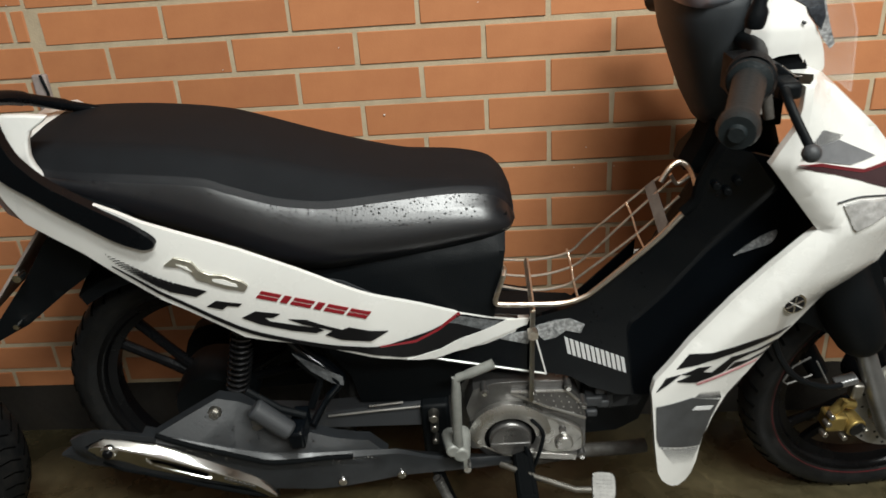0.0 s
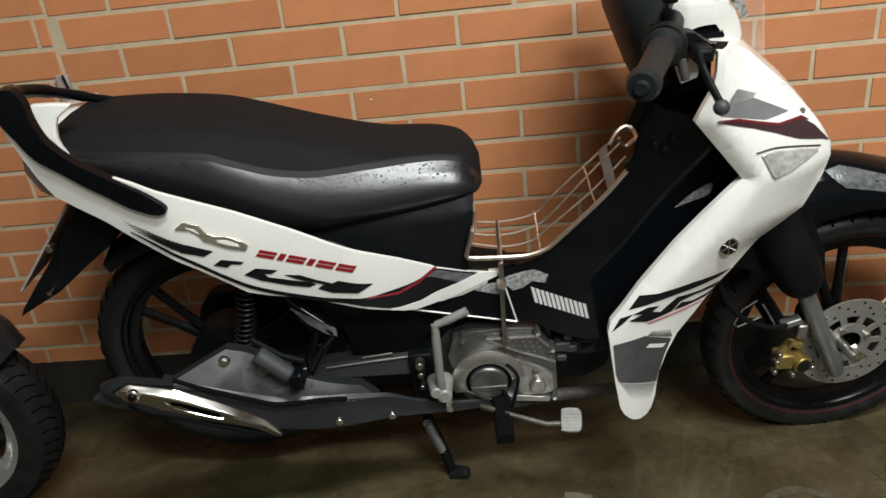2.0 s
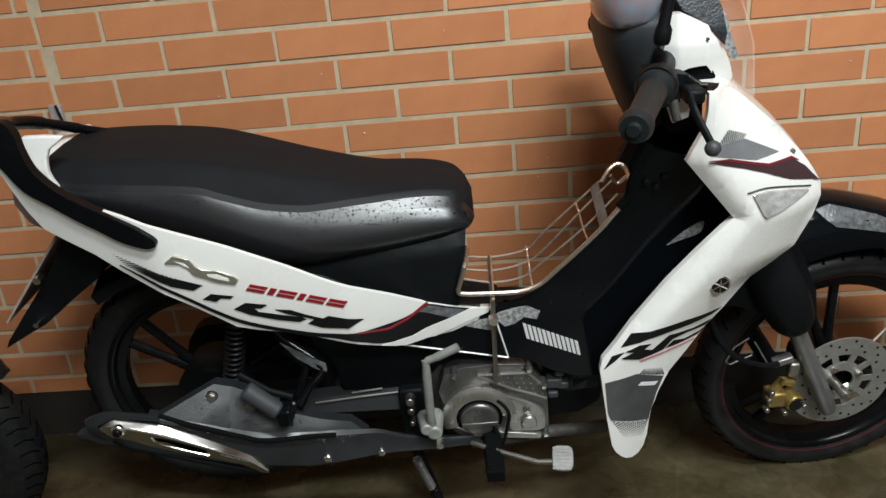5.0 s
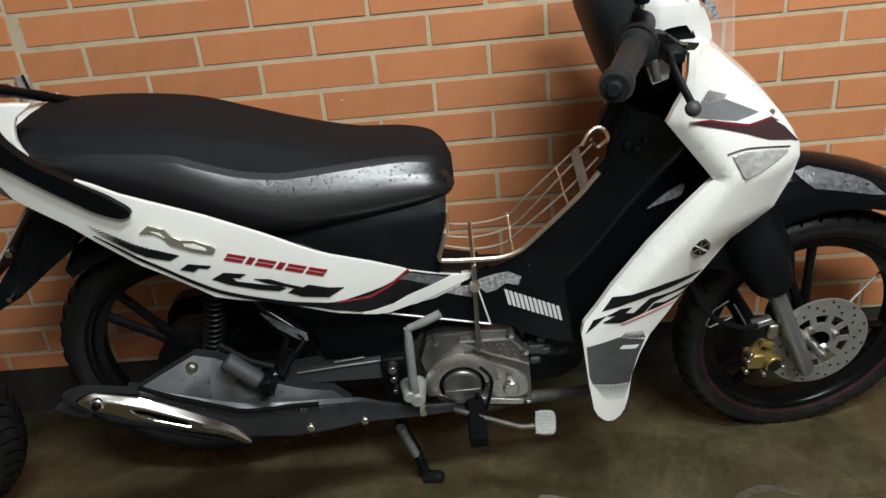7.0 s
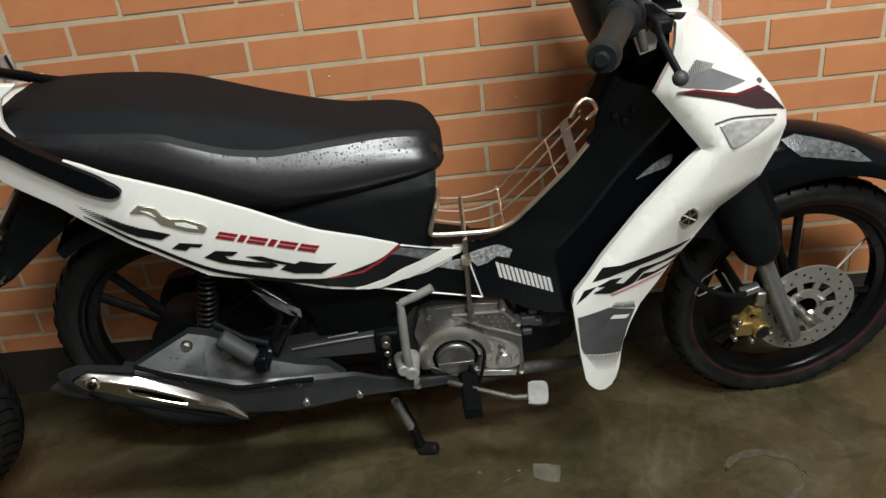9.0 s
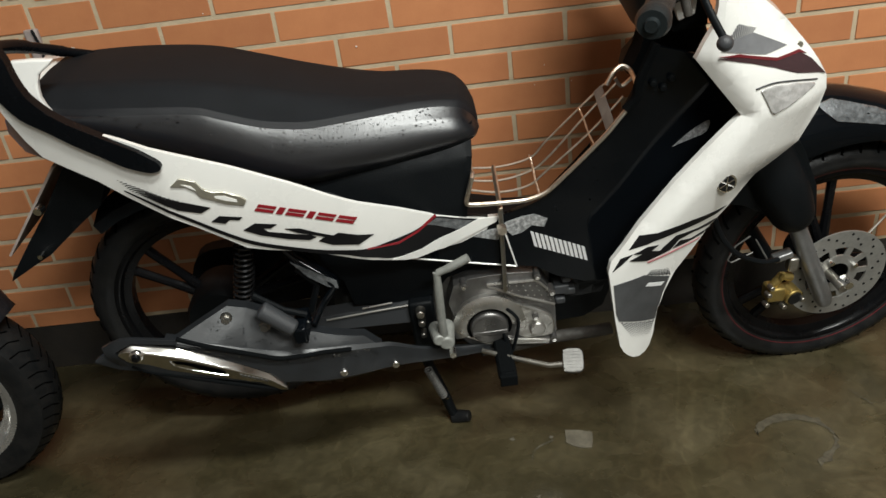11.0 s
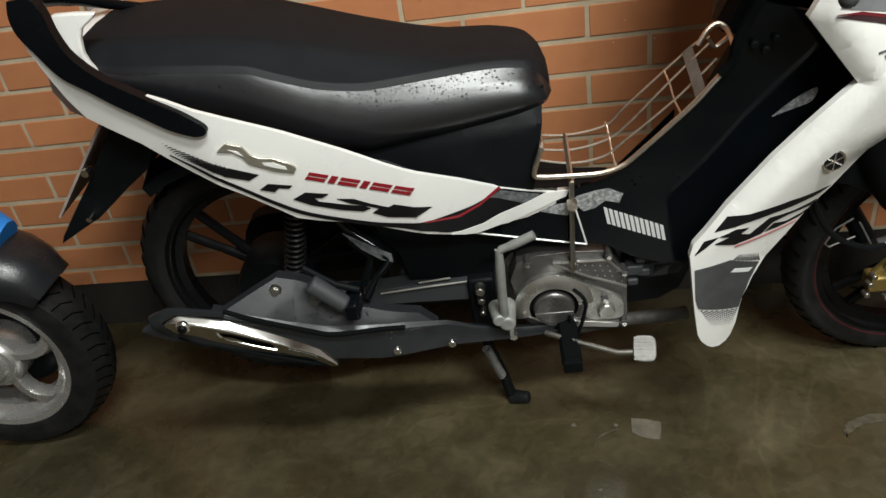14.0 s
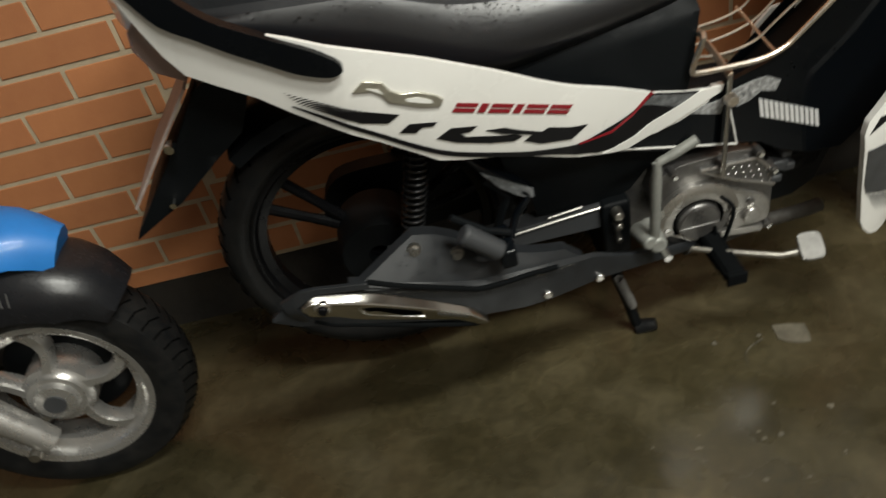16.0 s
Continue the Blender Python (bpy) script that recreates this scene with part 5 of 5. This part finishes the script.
cowl = part("headlamp_cowl", blob([(0.890, 0.300, 0, 0.05, 0.10), (0.90, 0.298, 0, 0.056, 0.120), (0.93, 0.288, 0, 0.056, 0.132), (0.97, 0.276, 0, 0.050, 0.134), (1.005, 0.262, 0, 0.042, 0.132), (1.02, 0.252, 0, 0.036, 0.12)]), M_PAINT, bike, "glossy white headlamp cowl", smooth=60)
COWL = [(0.228, 1.026), (0.225, 1.008), (0.223, 0.993), (0.220, 0.976), (0.218, 0.961), (0.222, 0.952), (0.235, 0.941), (0.256, 0.949), (0.271, 0.951), (0.283, 0.951), (0.293, 0.939), (0.298, 0.926), (0.288, 0.923), (0.289, 0.911), (0.307, 0.909), (0.325, 0.912), (0.334, 0.917), (0.335, 0.923), (0.327, 0.945), (0.316, 0.964), (0.302, 0.983), (0.288, 0.998), (0.283, 1.009), (0.263, 1.020), (0.245, 1.029)]


def cowl_depth(x, z):
    return 0.150 - 0.55 * max(x - 0.282, 0) - 0.30 * max(z - 0.984, 0) - 0.10 * max(0.965 - z, 0) - 0.012 * min(max((0.240 - x) / 0.02, 0), 1)


both("cowl_side", lambda: panel(COWL, cowl_depth, 0.02, 0.0055), M_PAINT, cowl, bevel=0.002)
part("cowl_screw", cyl((0.281, -0.140, 0.991), (0.281, -0.152, 0.991), 0.0022, seg=10), M_GREYPL, cowl)
part("visor_side", panel([(0.248, 1.030), (0.266, 1.020), (0.286, 1.008), (0.291, 0.998), (0.309, 0.978), (0.312, 0.995), (0.305, 1.03), (0.29, 1.07), (0.25, 1.09), (0.235, 1.05)], lambda x, z: 0.142 - 0.35 * max(z - 1.0, 0), 0.01, 0.012), M_CARBON, cowl, bevel=0.002)
part("film_edge", panel([(0.300, 1.032), (0.306, 0.998), (0.311, 0.978), (0.318, 0.966), (0.333, 0.948), (0.338, 0.955), (0.325, 0.985), (0.312, 1.022)], lambda x, z: 0.126, 0.002, 0.006), M_TORN, cowl, "wet crinkled edge of the wind film")
part("visor", blob([(1.008, 0.262, 0, 0.040, 0.11), (1.03, 0.262, 0, 0.046, 0.11), (1.06, 0.256, 0, 0.048, 0.10), (1.09, 0.246, 0, 0.044, 0.085)]), M_CARBON, cowl, "dark carbon patterned visor", smooth=60)
scr = [[(0.352 + 0.01 * math.cos(a), 0.17 * math.sin(a), 0.90), (0.345 + 0.01 * math.cos(a), 0.165 * math.sin(a), 0.98), (0.32, 0.15 * math.sin(a), 1.07), (0.317, 0.15 * math.sin(a), 1.07), (0.342 + 0.01 * math.cos(a), 0.165 * math.sin(a), 0.98), (0.349 + 0.01 * math.cos(a), 0.17 * math.sin(a), 0.90)] for a in [radians(-70 + 14 * k) for k in range(11)]]
part("windscreen", loft(scr), M_FILM, cowl, "clear plastic wind film")
# black plate that stands in for the shade inside the opening
part("notch", panel([(0.222, 0.957), (0.262, 0.960), (0.284, 0.962), (0.300, 0.932), (0.300, 0.922), (0.288, 0.912), (0.284, 0.898), (0.24, 0.905)], lambda x, z: 0.1405, 0.03), M_DULL, cowl, "dark opening for the lever")
bar = part("handlebar", tube(smooth_line([(0.225, 0, 0.955), (0.222, -0.12, 0.965), (0.205, -0.21, 0.968), (0.114, -0.399, 0.952)], 5), 0.011, 12), M_SATIN, bike, "black handlebar")
g0, g1 = Vector((0.175, -0.266, 0.961)), Vector((0.113, -0.402, 0.952))
part("grip", tube([g0, g0.lerp(g1, 0.06), g0.lerp(g1, 0.08), g0.lerp(g1, 0.84), g0.lerp(g1, 0.86), g0.lerp(g1, 0.93), g1], [0.025, 0.025, 0.019, 0.017, 0.021, 0.022, 0.018], 20), M_GRIP, bar, "black rubber throttle grip")
part("bar_end", tube([g1, g1 + (g1 - g0).normalized() * 0.006], [0.010, 0.008], 14), M_GRIP, bar)
part("throttle_housing", tube([g0 + Vector((0.012, 0.026, 0.004)), g0 + Vector((0.006, 0.013, 0.000)), g0 + Vector((0, 0, -0.002)), g0.lerp(g1, 0.04)], [0.024, 0.028, 0.029, 0.026], 20), M_SATIN, bar)
part("master_cylinder", box((0.232, -0.225, 0.916), (0.260, -0.18, 0.938)), M_SATIN, bar, bevel=0.006)
part("lever_mount", panel([(0.223, 0.954), (0.241, 0.951), (0.255, 0.943), (0.271, 0.932), (0.274, 0.922), (0.269, 0.912), (0.256, 0.903), (0.248, 0.904), (0.245, 0.916), (0.237, 0.917), (0.229, 0.910), (0.226, 0.923)], lambda x, z: 0.185, 0.03), M_SATIN, bar, bevel=0.005)
part("clamp_edge", tube([(0.243, -0.192, 0.950), (0.254, -0.194, 0.942), (0.262, -0.192, 0.936), (0.272, -0.188, 0.934)], 0.0016, 6), M_CHROME, bar)
lever = part("brake_lever", tube(smooth_line([(0.246, -0.20, 0.930), (0.233, -0.24, 0.928), (0.239, -0.266, 0.905), (0.250, -0.284, 0.880)], 4), 0.0058, 10, 0.7), M_SATIN, bar, "black brake lever")
bm = bmesh.new()
bmesh.ops.create_uvsphere(bm, u_segments=16, v_segments=10, radius=0.0115, matrix=Matrix.Translation((0.252, -0.287, 0.873)))
part("ball_end", bm, M_GREYPL, lever)
part("switch", cyl((0.205, -0.246, 0.933), (0.211, -0.252, 0.905), 0.0072, 0.006, 12), M_HEADER, bar, "bronze coloured switch", bevel=0.001)
part("switch_housing", panel([(0.177, 0.966), (0.211, 0.968), (0.219, 0.928), (0.193, 0.919), (0.178, 0.921)], lambda x, z: 0.238, 0.07), M_SATIN, bar, bevel=0.007)
part("fairing_gap", panel([(0.236, 0.889), (0.261, 0.896), (0.280, 0.894), (0.277, 0.856), (0.252, 0.848)], lambda x, z: 0.10, 0.01), M_PAINT, bar)
part("mirror_stem", tube([(0.200, -0.195, 1.002), (0.200, -0.196, 1.009), (0.202, -0.196, 1.021), (0.202, -0.196, 1.029), (0.212, -0.198, 1.10), (0.212, -0.215, 1.22)], [0.011, 0.0125, 0.012, 0.0085, 0.008, 0.008], 14), M_SATIN, bar, "black mirror stem")
part("far_bar", tube(smooth_line([(0.222, 0.10, 0.965), (0.212, 0.15, 0.962), (0.20, 0.18, 0.958)], 4), 0.011, 10), M_SATIN, bar)
part("far_grip", tube([(0.203, 0.18, 0.959), (0.195, 0.195, 0.956), (0.188, 0.21, 0.953)], [0.024, 0.021, 0.020], 16), M_GRIP, bar)
part("bar_filler", panel([(0.225, 0.935), (0.30, 0.935), (0.305, 0.83), (0.25, 0.825)], lambda x, z: 0.085, 0.03), M_SATIN, bar, bevel=0.003)
neck = part("neck_cover", panel([(0.188, 0.752), (0.205, 0.79), (0.222, 0.86), (0.255, 0.885), (0.29, 0.80), (0.26, 0.72)], lambda x, z: 0.055, 0.05), M_DULL, bike, bevel=0.01)
part("neck_filler", panel([(0.195, 0.764), (0.216, 0.786), (0.237, 0.80), (0.262, 0.857), (0.30, 0.86), (0.30, 0.74), (0.19, 0.74)], lambda x, z: 0.03, 0.06), M_SATIN, neck, bevel=0.004)
# added black tube; keeps the cover's edge from catching light off the wall
part("edge_mask", tube(smooth_line([(0.206, -0.134, 0.828), (0.182, -0.136, 0.772), (0.177, -0.136, 0.742), (0.160, -0.136, 0.722)], 4), 0.0085, 8), M_DULL, neck, "black strip added to hide the lit edge of the centre cover")
for x, z in ((0.205, 0.765), (0.222, 0.755), (0.235, 0.77)):
    part("key_knob", cyl((x, -0.13, z), (x - 0.004, -0.146, z), 0.006, seg=12), M_SATIN, neck, bevel=0.002)

# wire luggage rack over the step-through
rack = thing("luggage_rack", bike.matrix_world.copy(), "plated steel wire luggage rack strapped over the step-through", "rack")
def wire(pts, r=0.0022, name="wire"):
    return part(name, tube(smooth_line(pts, 5), r, 8), M_WIRE, rack)
part("outer_frame", tube(smooth_line([(-0.098, 0.03, 0.583), (-0.102, -0.05, 0.60), (-0.104, -0.146, 0.644), (-0.114, -0.150, 0.613), (-0.119, -0.150, 0.592), (-0.108, -0.149, 0.586), (-0.058, -0.145, 0.580), (-0.014, -0.143, 0.578), (0.018, -0.142, 0.586), (0.043, -0.141, 0.604), (0.119, -0.141, 0.676), (0.148, -0.139, 0.708), (0.179, -0.13, 0.741), (0.186, -0.10, 0.752), (0.188, -0.06, 0.758), (0.176, -0.05, 0.764), (0.160, -0.055, 0.757), (0.147, -0.06, 0.737)], 4), 0.0042, 8), M_WIRE, rack)
wire([(-0.118, -0.09, 0.585), (-0.056, -0.09, 0.570), (-0.002, -0.09, 0.576), (0.032, -0.09, 0.601), (0.110, -0.09, 0.666), (0.168, -0.09, 0.726)])
wire([(-0.108, -0.05, 0.58), (-0.051, -0.05, 0.572), (0.004, -0.05, 0.582), (0.039, -0.05, 0.604), (0.109, -0.05, 0.677), (0.168, -0.05, 0.736)])
wire([(-0.098, -0.01, 0.584), (-0.046, -0.01, 0.579), (0.015, -0.01, 0.590), (0.05, -0.01, 0.624), (0.135, -0.01, 0.701), (0.160, -0.01, 0.722)])
wire([(0.015, 0.0, 0.590), (0.014, -0.05, 0.586), (0.012, -0.09, 0.582), (0.012, -0.138, 0.577)])
wire([(0.108, -0.01, 0.679), (0.109, -0.05, 0.675), (0.109, -0.09, 0.664), (0.109, -0.138, 0.664)], 0.0018)
part("cross_strip", loft([[(0.137 + dx, -0.138, 0.690 + dz) for dx, dz in ((-0.007, -0.006), (0.007, 0.006), (0.0055, 0.0085), (-0.0085, -0.0035))], [(0.142 + dx, -0.02, 0.714 + dz) for dx, dz in ((-0.007, -0.006), (0.007, 0.006), (0.0055, 0.0085), (-0.0085, -0.0035))]]), M_PEDAL, rack, "flat plated cross strip")
part("hook", tube(smooth_line([(0.164, -0.05, 0.744), (0.175, -0.05, 0.728), (0.188, -0.05, 0.736), (0.200, -0.05, 0.747), (0.211, -0.05, 0.760)], 4), 0.004, 8, 0.5), M_WIRE, rack)
part("strap", tube([(-0.064, -0.152, 0.389), (-0.062, -0.150, 0.529), (-0.061, -0.148, 0.569)], 0.0055, 8, 0.6), M_STEEL, rack, "flat steel strap")
part("strap", tube([(-0.061, -0.146, 0.567), (-0.059, -0.08, 0.574), (-0.057, -0.01, 0.580)], 0.0055, 8, 0.6), M_WIRE, rack)
part("strap_nut", cyl((-0.062, -0.150, 0.533), (-0.062, -0.165, 0.533), 0.009, seg=6), M_WIRE, rack)

# ---- the next scooter: only its front wheel, arm, mudguard and blue nose come into view ----
scooter = thing("scooter", pose(-0.895, -0.40, 0.236, 0, 0, 4), "blue and black scooter with a silver front wheel on the floor", "scooter")
R = 0.232
part("tyre", revolve([(0.155, -0.040), (0.165, -0.050), (0.195, -0.056), (0.215, -0.050), (0.228, -0.025), (R, 0), (0.228, 0.025), (0.215, 0.050), (0.195, 0.056), (0.165, 0.050), (0.155, 0.040)], 96), M_RUBBER, scooter, "wet black scooter tyre")
srim = part("rim", revolve([(0.158, -0.040), (0.166, -0.044), (0.164, -0.050), (0.152, -0.047), (0.148, -0.035), (0.140, -0.030), (0.128, -0.025), (0.128, 0.025), (0.140, 0.030), (0.152, 0.047), (0.166, 0.044), (0.158, 0.040)], 96), M_SRIM, scooter, "silver alloy rim with curved spokes")
part("hub", revolve([(0.018, -0.062), (0.036, -0.060), (0.040, -0.050), (0.050, -0.050), (0.054, -0.042), (0.062, -0.038), (0.064, -0.026), (0.064, 0.03), (0.018, 0.03)], 40), M_SRIM, srim)
part("hub_core", cyl((0, -0.066, 0), (0, 0.02, 0), 0.019, seg=20), M_GREYPL, srim)
for k in range(5):
    a = radians(72 * k + 10)
    rings = []
    for t in (0, 0.15, 0.3, 0.45, 0.6, 0.75, 0.9, 1):
        r, b = 0.042 + 0.094 * t, a + 0.12 - 0.85 * t * (1 - t)
        c = Vector((r * math.cos(b), -0.026 - 0.008 * (1 - t), r * math.sin(b)))
        side = Vector((-math.sin(b), 0, math.cos(b)))
        h = 0.021 - 0.009 * math.sin(math.pi * min(t * 1.05, 1)) + 0.003 * t
        rings.append([c + side * h + Vector((0, 0.008, 0)), c + side * h * 0.5 + Vector((0, -0.009, 0)), c - side * h * 0.5 + Vector((0, -0.009, 0)), c - side * h + Vector((0, 0.008, 0)), c - side * h * 0.6 + Vector((0, 0.025, 0)), c + side * h * 0.6 + Vector((0, 0.025, 0))])
    part("spoke", loft(rings), M_SRIM, srim, smooth=50)
# added black backing, so that the space between the spokes stays dark
part("hub_disc", revolve([(0.020, 0.028), (0.100, 0.028), (0.112, 0.034), (0.112, 0.052), (0.020, 0.056)], 48), M_SATIN, srim, "dark backing disc added behind the spokes")
arm = part("fork_arm", tube([(-0.24, -0.075, 0.20), (-0.10, -0.085, 0.055), (-0.03, -0.085, -0.06)], [0.028, 0.028, 0.024], 16), M_SRIM, scooter, "silver fork arm")
part("arm_bolt", cyl((-0.055, -0.10, -0.06), (-0.055, -0.118, -0.06), 0.010, seg=8), M_STEEL, arm)
rings = []
for i in range(21):
    a = radians(40 + 104 * i / 20)
    ring = []
    for y, r in ((-0.085, 0.205), (-0.088, 0.235), (-0.078, 0.275), (-0.04, 0.300), (0, 0.306), (0.04, 0.300), (0.078, 0.275), (0.088, 0.235), (0.085, 0.205), (0.078, 0.235), (0.065, 0.270), (0, 0.298), (-0.065, 0.270), (-0.080, 0.235)):
        k = lerp_table(i / 20, [(0, 0.89), (0.10, 0.945), (0.3, 0.965), (0.6, 0.985), (1, 1.03)])
        lo = lerp_table(i / 20, [(0, 1.16), (0.2, 1.04), (1, 0.9)])
        f = k * (lo if r < 0.25 else 1)
        ring.append((r * f * math.cos(a), y * min(1, 0.72 + i * 0.07), r * f * math.sin(a)))
    rings.append(ring)
for k in range(26):
    a = radians(-80 + 180 * k / 25)
    for sgn in (-1, 1):
        pts = [((R - dr) * math.cos(a + da), sgn * y, (R - dr) * math.sin(a + da)) for da, y, dr in ((0.0, 0.006, 0.0005), (0.06, 0.026, 0.005), (0.075, 0.046, 0.0155))]
        part("tread_groove", tube(pts, 0.0019, 5), M_GROOVE, scooter, smooth=0)
sguard = part("mudguard", loft(rings), M_SGUARD, scooter, "dark textured plastic front mudguard", smooth=50)
for k in range(4):
    a = radians(76 + 2.6 * k)
    part("vent_slit", tube([(0.238 * math.cos(a), -0.0885, 0.238 * math.sin(a)), (0.262 * math.cos(a), -0.0845, 0.262 * math.sin(a))], 0.0016, 6), M_FORK, sguard)
rings = []
for i in range(13):
    a = radians(63 + 69 * i / 12)
    ring = []
    for y, r in ((-0.088, 0.285), (-0.080, 0.312), (-0.045, 0.335), (0, 0.342), (0.045, 0.335), (0.080, 0.312), (0.088, 0.285), (0, 0.296)):
        f = lerp_table(i / 12, [(0, 0.97), (0.15, 1.03), (0.5, 1.07), (1, 1.10)])
        ring.append((r * f * math.cos(a), y * min(1, 0.5 + i * 0.14), r * f * math.sin(a)))
    rings.append(ring)
part("nose_cover", loft(rings), M_BLUE, scooter, "bright blue nose cover", smooth=60)
part("body", slab([(-0.75, -0.02, 0.45, 0.15), (-0.5, 0.0, 0.62, 0.17), (-0.36, 0.12, 0.66, 0.14), (-0.27, 0.2, 0.5, 0.10)]), M_BLUE, scooter, "blue body panel")
part("rear_tyre", revolve([(0.155, -0.040), (0.165, -0.050), (0.195, -0.056), (0.215, -0.050), (R, 0), (0.215, 0.050), (0.195, 0.056), (0.155, 0.040)], 64), M_RUBBER, scooter).location = (-1.15, 0, 0)

# ---- a small metal bracket on the wall, flecks on the wall, marks on the floor ----
clip = part("wall_bracket", box((-0.664, -0.010, 0.80), (-0.634, 0.004, 0.885)), M_PLATE, bevel=0.004)
tagged(clip, "small pale metal bracket screwed to the brick wall", "bracket")
part("pin", tube([(-0.640, -0.016, 0.885), (-0.632, -0.018, 0.85), (-0.636, -0.016, 0.81)], 0.003, 6), M_SATIN, clip)
bm = bmesh.new()
rng = random.Random(3)
for x, z in [(0.043, 0.764)] + [(rng.uniform(-0.7, 1.1), rng.uniform(0.6, 1.1)) for _ in range(16)]:
    bmesh.ops.create_icosphere(bm, subdivisions=1, radius=0.0022 if (x, z) == (0.043, 0.764) else 0.0012, matrix=Matrix.Translation((x, -0.001, z)))
tagged(part("wall_flecks", bm, M_PAINT), "tiny white flecks on the brick", "fleck", kind="stuff")


def patch_on_floor(name, outline, h, mtl, label, group=""):
    bm = bmesh.new()
    f = bm.faces.new([bm.verts.new((x, y, 0.0008)) for x, y in outline])
    up = bmesh.ops.extrude_face_region(bm, geom=[f])["geom"]
    for v in up:
        if isinstance(v, bmesh.types.BMVert):
            v.co.z += h
    return tagged(part(name, bm, mtl, smooth=0), label, "floor mark", group)


# pale flat patch, slightly raised from the floor
patch_on_floor("floor_patch", [(0.404, -0.430), (0.432, -0.434), (0.460, -0.444), (0.457, -0.466), (0.451, -0.489), (0.430, -0.487), (0.414, -0.479), (0.401, -0.467)], 0.0008, M_PAPER, "pale patch on the wet floor")
rng = random.Random(12)
def streak(name, pts, r, label):
    n = len(pts)
    line = smooth_line([(x, y, 0.0012) for x, y in pts], 5)
    outer = [(p.x + rng.uniform(-1, 1) * r * 0.4, p.y + r * rng.uniform(0.5, 1.2)) for p in line]
    inner = [(p.x + rng.uniform(-1, 1) * r * 0.4, p.y - r * rng.uniform(0.5, 1.2)) for p in line]
    bm = bmesh.new()
    a = [bm.verts.new((x, y, 0.0015)) for x, y in outer]
    b = [bm.verts.new((x, y, 0.0015)) for x, y in inner]
    for i in range(len(a) - 1):
        bm.faces.new((a[i], a[i + 1], b[i + 1], b[i]))
    return tagged(part(name, bm, M_MUD, smooth=0), label, "floor mark")


M_MUD = material("thin_dried_mud", (0.088, 0.077, 0.053), 0.5, var=0.5, scale=60)
streak("ring_mark", [(0.785, -0.49), (0.82, -0.462), (0.88, -0.455), (0.925, -0.485), (0.925, -0.54), (0.87, -0.585)], 0.011, "pale curved water mark on the floor")
streak("scratch_mark", [(1.02, -0.385), (1.03, -0.41), (1.045, -0.44)], 0.004, "pale scratch on the floor")
streak("scratch_mark", [(0.322, -0.52), (0.335, -0.48), (0.376, -0.457)], 0.003, "pale scratch on the floor")
for x, y in ((0.279, -0.654), (0.281, -0.669), (0.310, -0.669), (0.327, -0.606), (0.211, -0.713), (0.175, -0.688), (0.182, -0.686), (0.186, -0.637), (0.176, -0.662), (0.106, -0.641), (0.314, -0.754), (0.251, -0.743), (0.386, -0.724), (0.410, -0.635), (0.290, -0.442), (0.372, -0.447), (0.63, -0.66), (0.75, -0.70)):
    s = rng.uniform(0.002, 0.006)
    blob_line = [(x + s * rng.uniform(0.5, 1.5) * math.cos(k * math.tau / 9), y + s * rng.uniform(0.4, 1.2) * math.sin(k * math.tau / 9)) for k in range(9)]
    patch_on_floor("mud_mark", blob_line, 0.0006, M_PAPER, "small pale dried mud mark on the floor", "mud marks on the floor")

# ---- bricks of the back wall, two stretches that meet at a straight joint ----
PITCH, ROW, ROW_LEFT, SEAM, FOOT = 0.25, 0.0722, 0.0692, -0.645, 0.136


def brick_mesh(w, seed, h=ROW - 0.0105):
    rng = random.Random(seed)
    bm = box((0, 0, 0), (w, 0.045, h))
    bmesh.ops.bevel(bm, geom=bm.edges[:], offset=0.0013, segments=1, affect="EDGES")
    for v in bm.verts:
        v.co += Vector((rng.uniform(-0.0009, 0.0009), rng.uniform(-0.0005, 0.0005), rng.uniform(-0.0008, 0.0008)))
    bmesh.ops.recalc_face_normals(bm, faces=bm.faces)
    me = bpy.data.meshes.new("brick")
    bm.to_mesh(me)
    bm.free()
    me.materials.append(M_BRICK)
    return me


whole = {row: [brick_mesh(PITCH - 0.0095, 40 + k, row - 0.0105) for k in range(8)] for row in (ROW, ROW_LEFT)}
rng = random.Random(21)
spare = bmesh.new()


def course(z, first, lo, hi, row):
    x = first
    base, h = max(z, FOOT), row - 0.0105 - max(FOOT - z, 0)
    while x < hi:
        a, b = max(x, lo) + 0.00475, min(x + PITCH, hi) - 0.00475
        if b - a > 0.02:
            near = -1.75 < a < 1.85 and z < 1.22
            if near:
                ob = new("brick", rng.choice(whole[row]) if b - a > PITCH - 0.012 and base == z else brick_mesh(b - a, rng.random(), h))
                ob.location = (a, rng.uniform(-0.0012, 0.0012), base + rng.uniform(-0.0007, 0.0007))
                ob.parent = wall_back
            else:
                add_box(spare, (a, 0, base), (b, 0.045, base + h))
        x += PITCH


for r in range(-25, 12):
    z = 0.8665 - r * ROW
    if z + ROW < 2.69 and z > FOOT - 0.05:
        course(z, SEAM - PITCH + (0.145 if r % 2 == 0 else 0.02), SEAM, 4.2, ROW)
for r in range(-29, 8):
    z = 0.602 - r * ROW_LEFT
    if z + ROW_LEFT < 2.69 and z > FOOT - 0.05:
        course(z, -4.25 + (0.19 if r % 2 == 0 else 0.07), -4.2, SEAM, ROW_LEFT)
tagged(part("bricks_beyond", spare, M_BRICK, wall_back, smooth=0), kind="stuff")
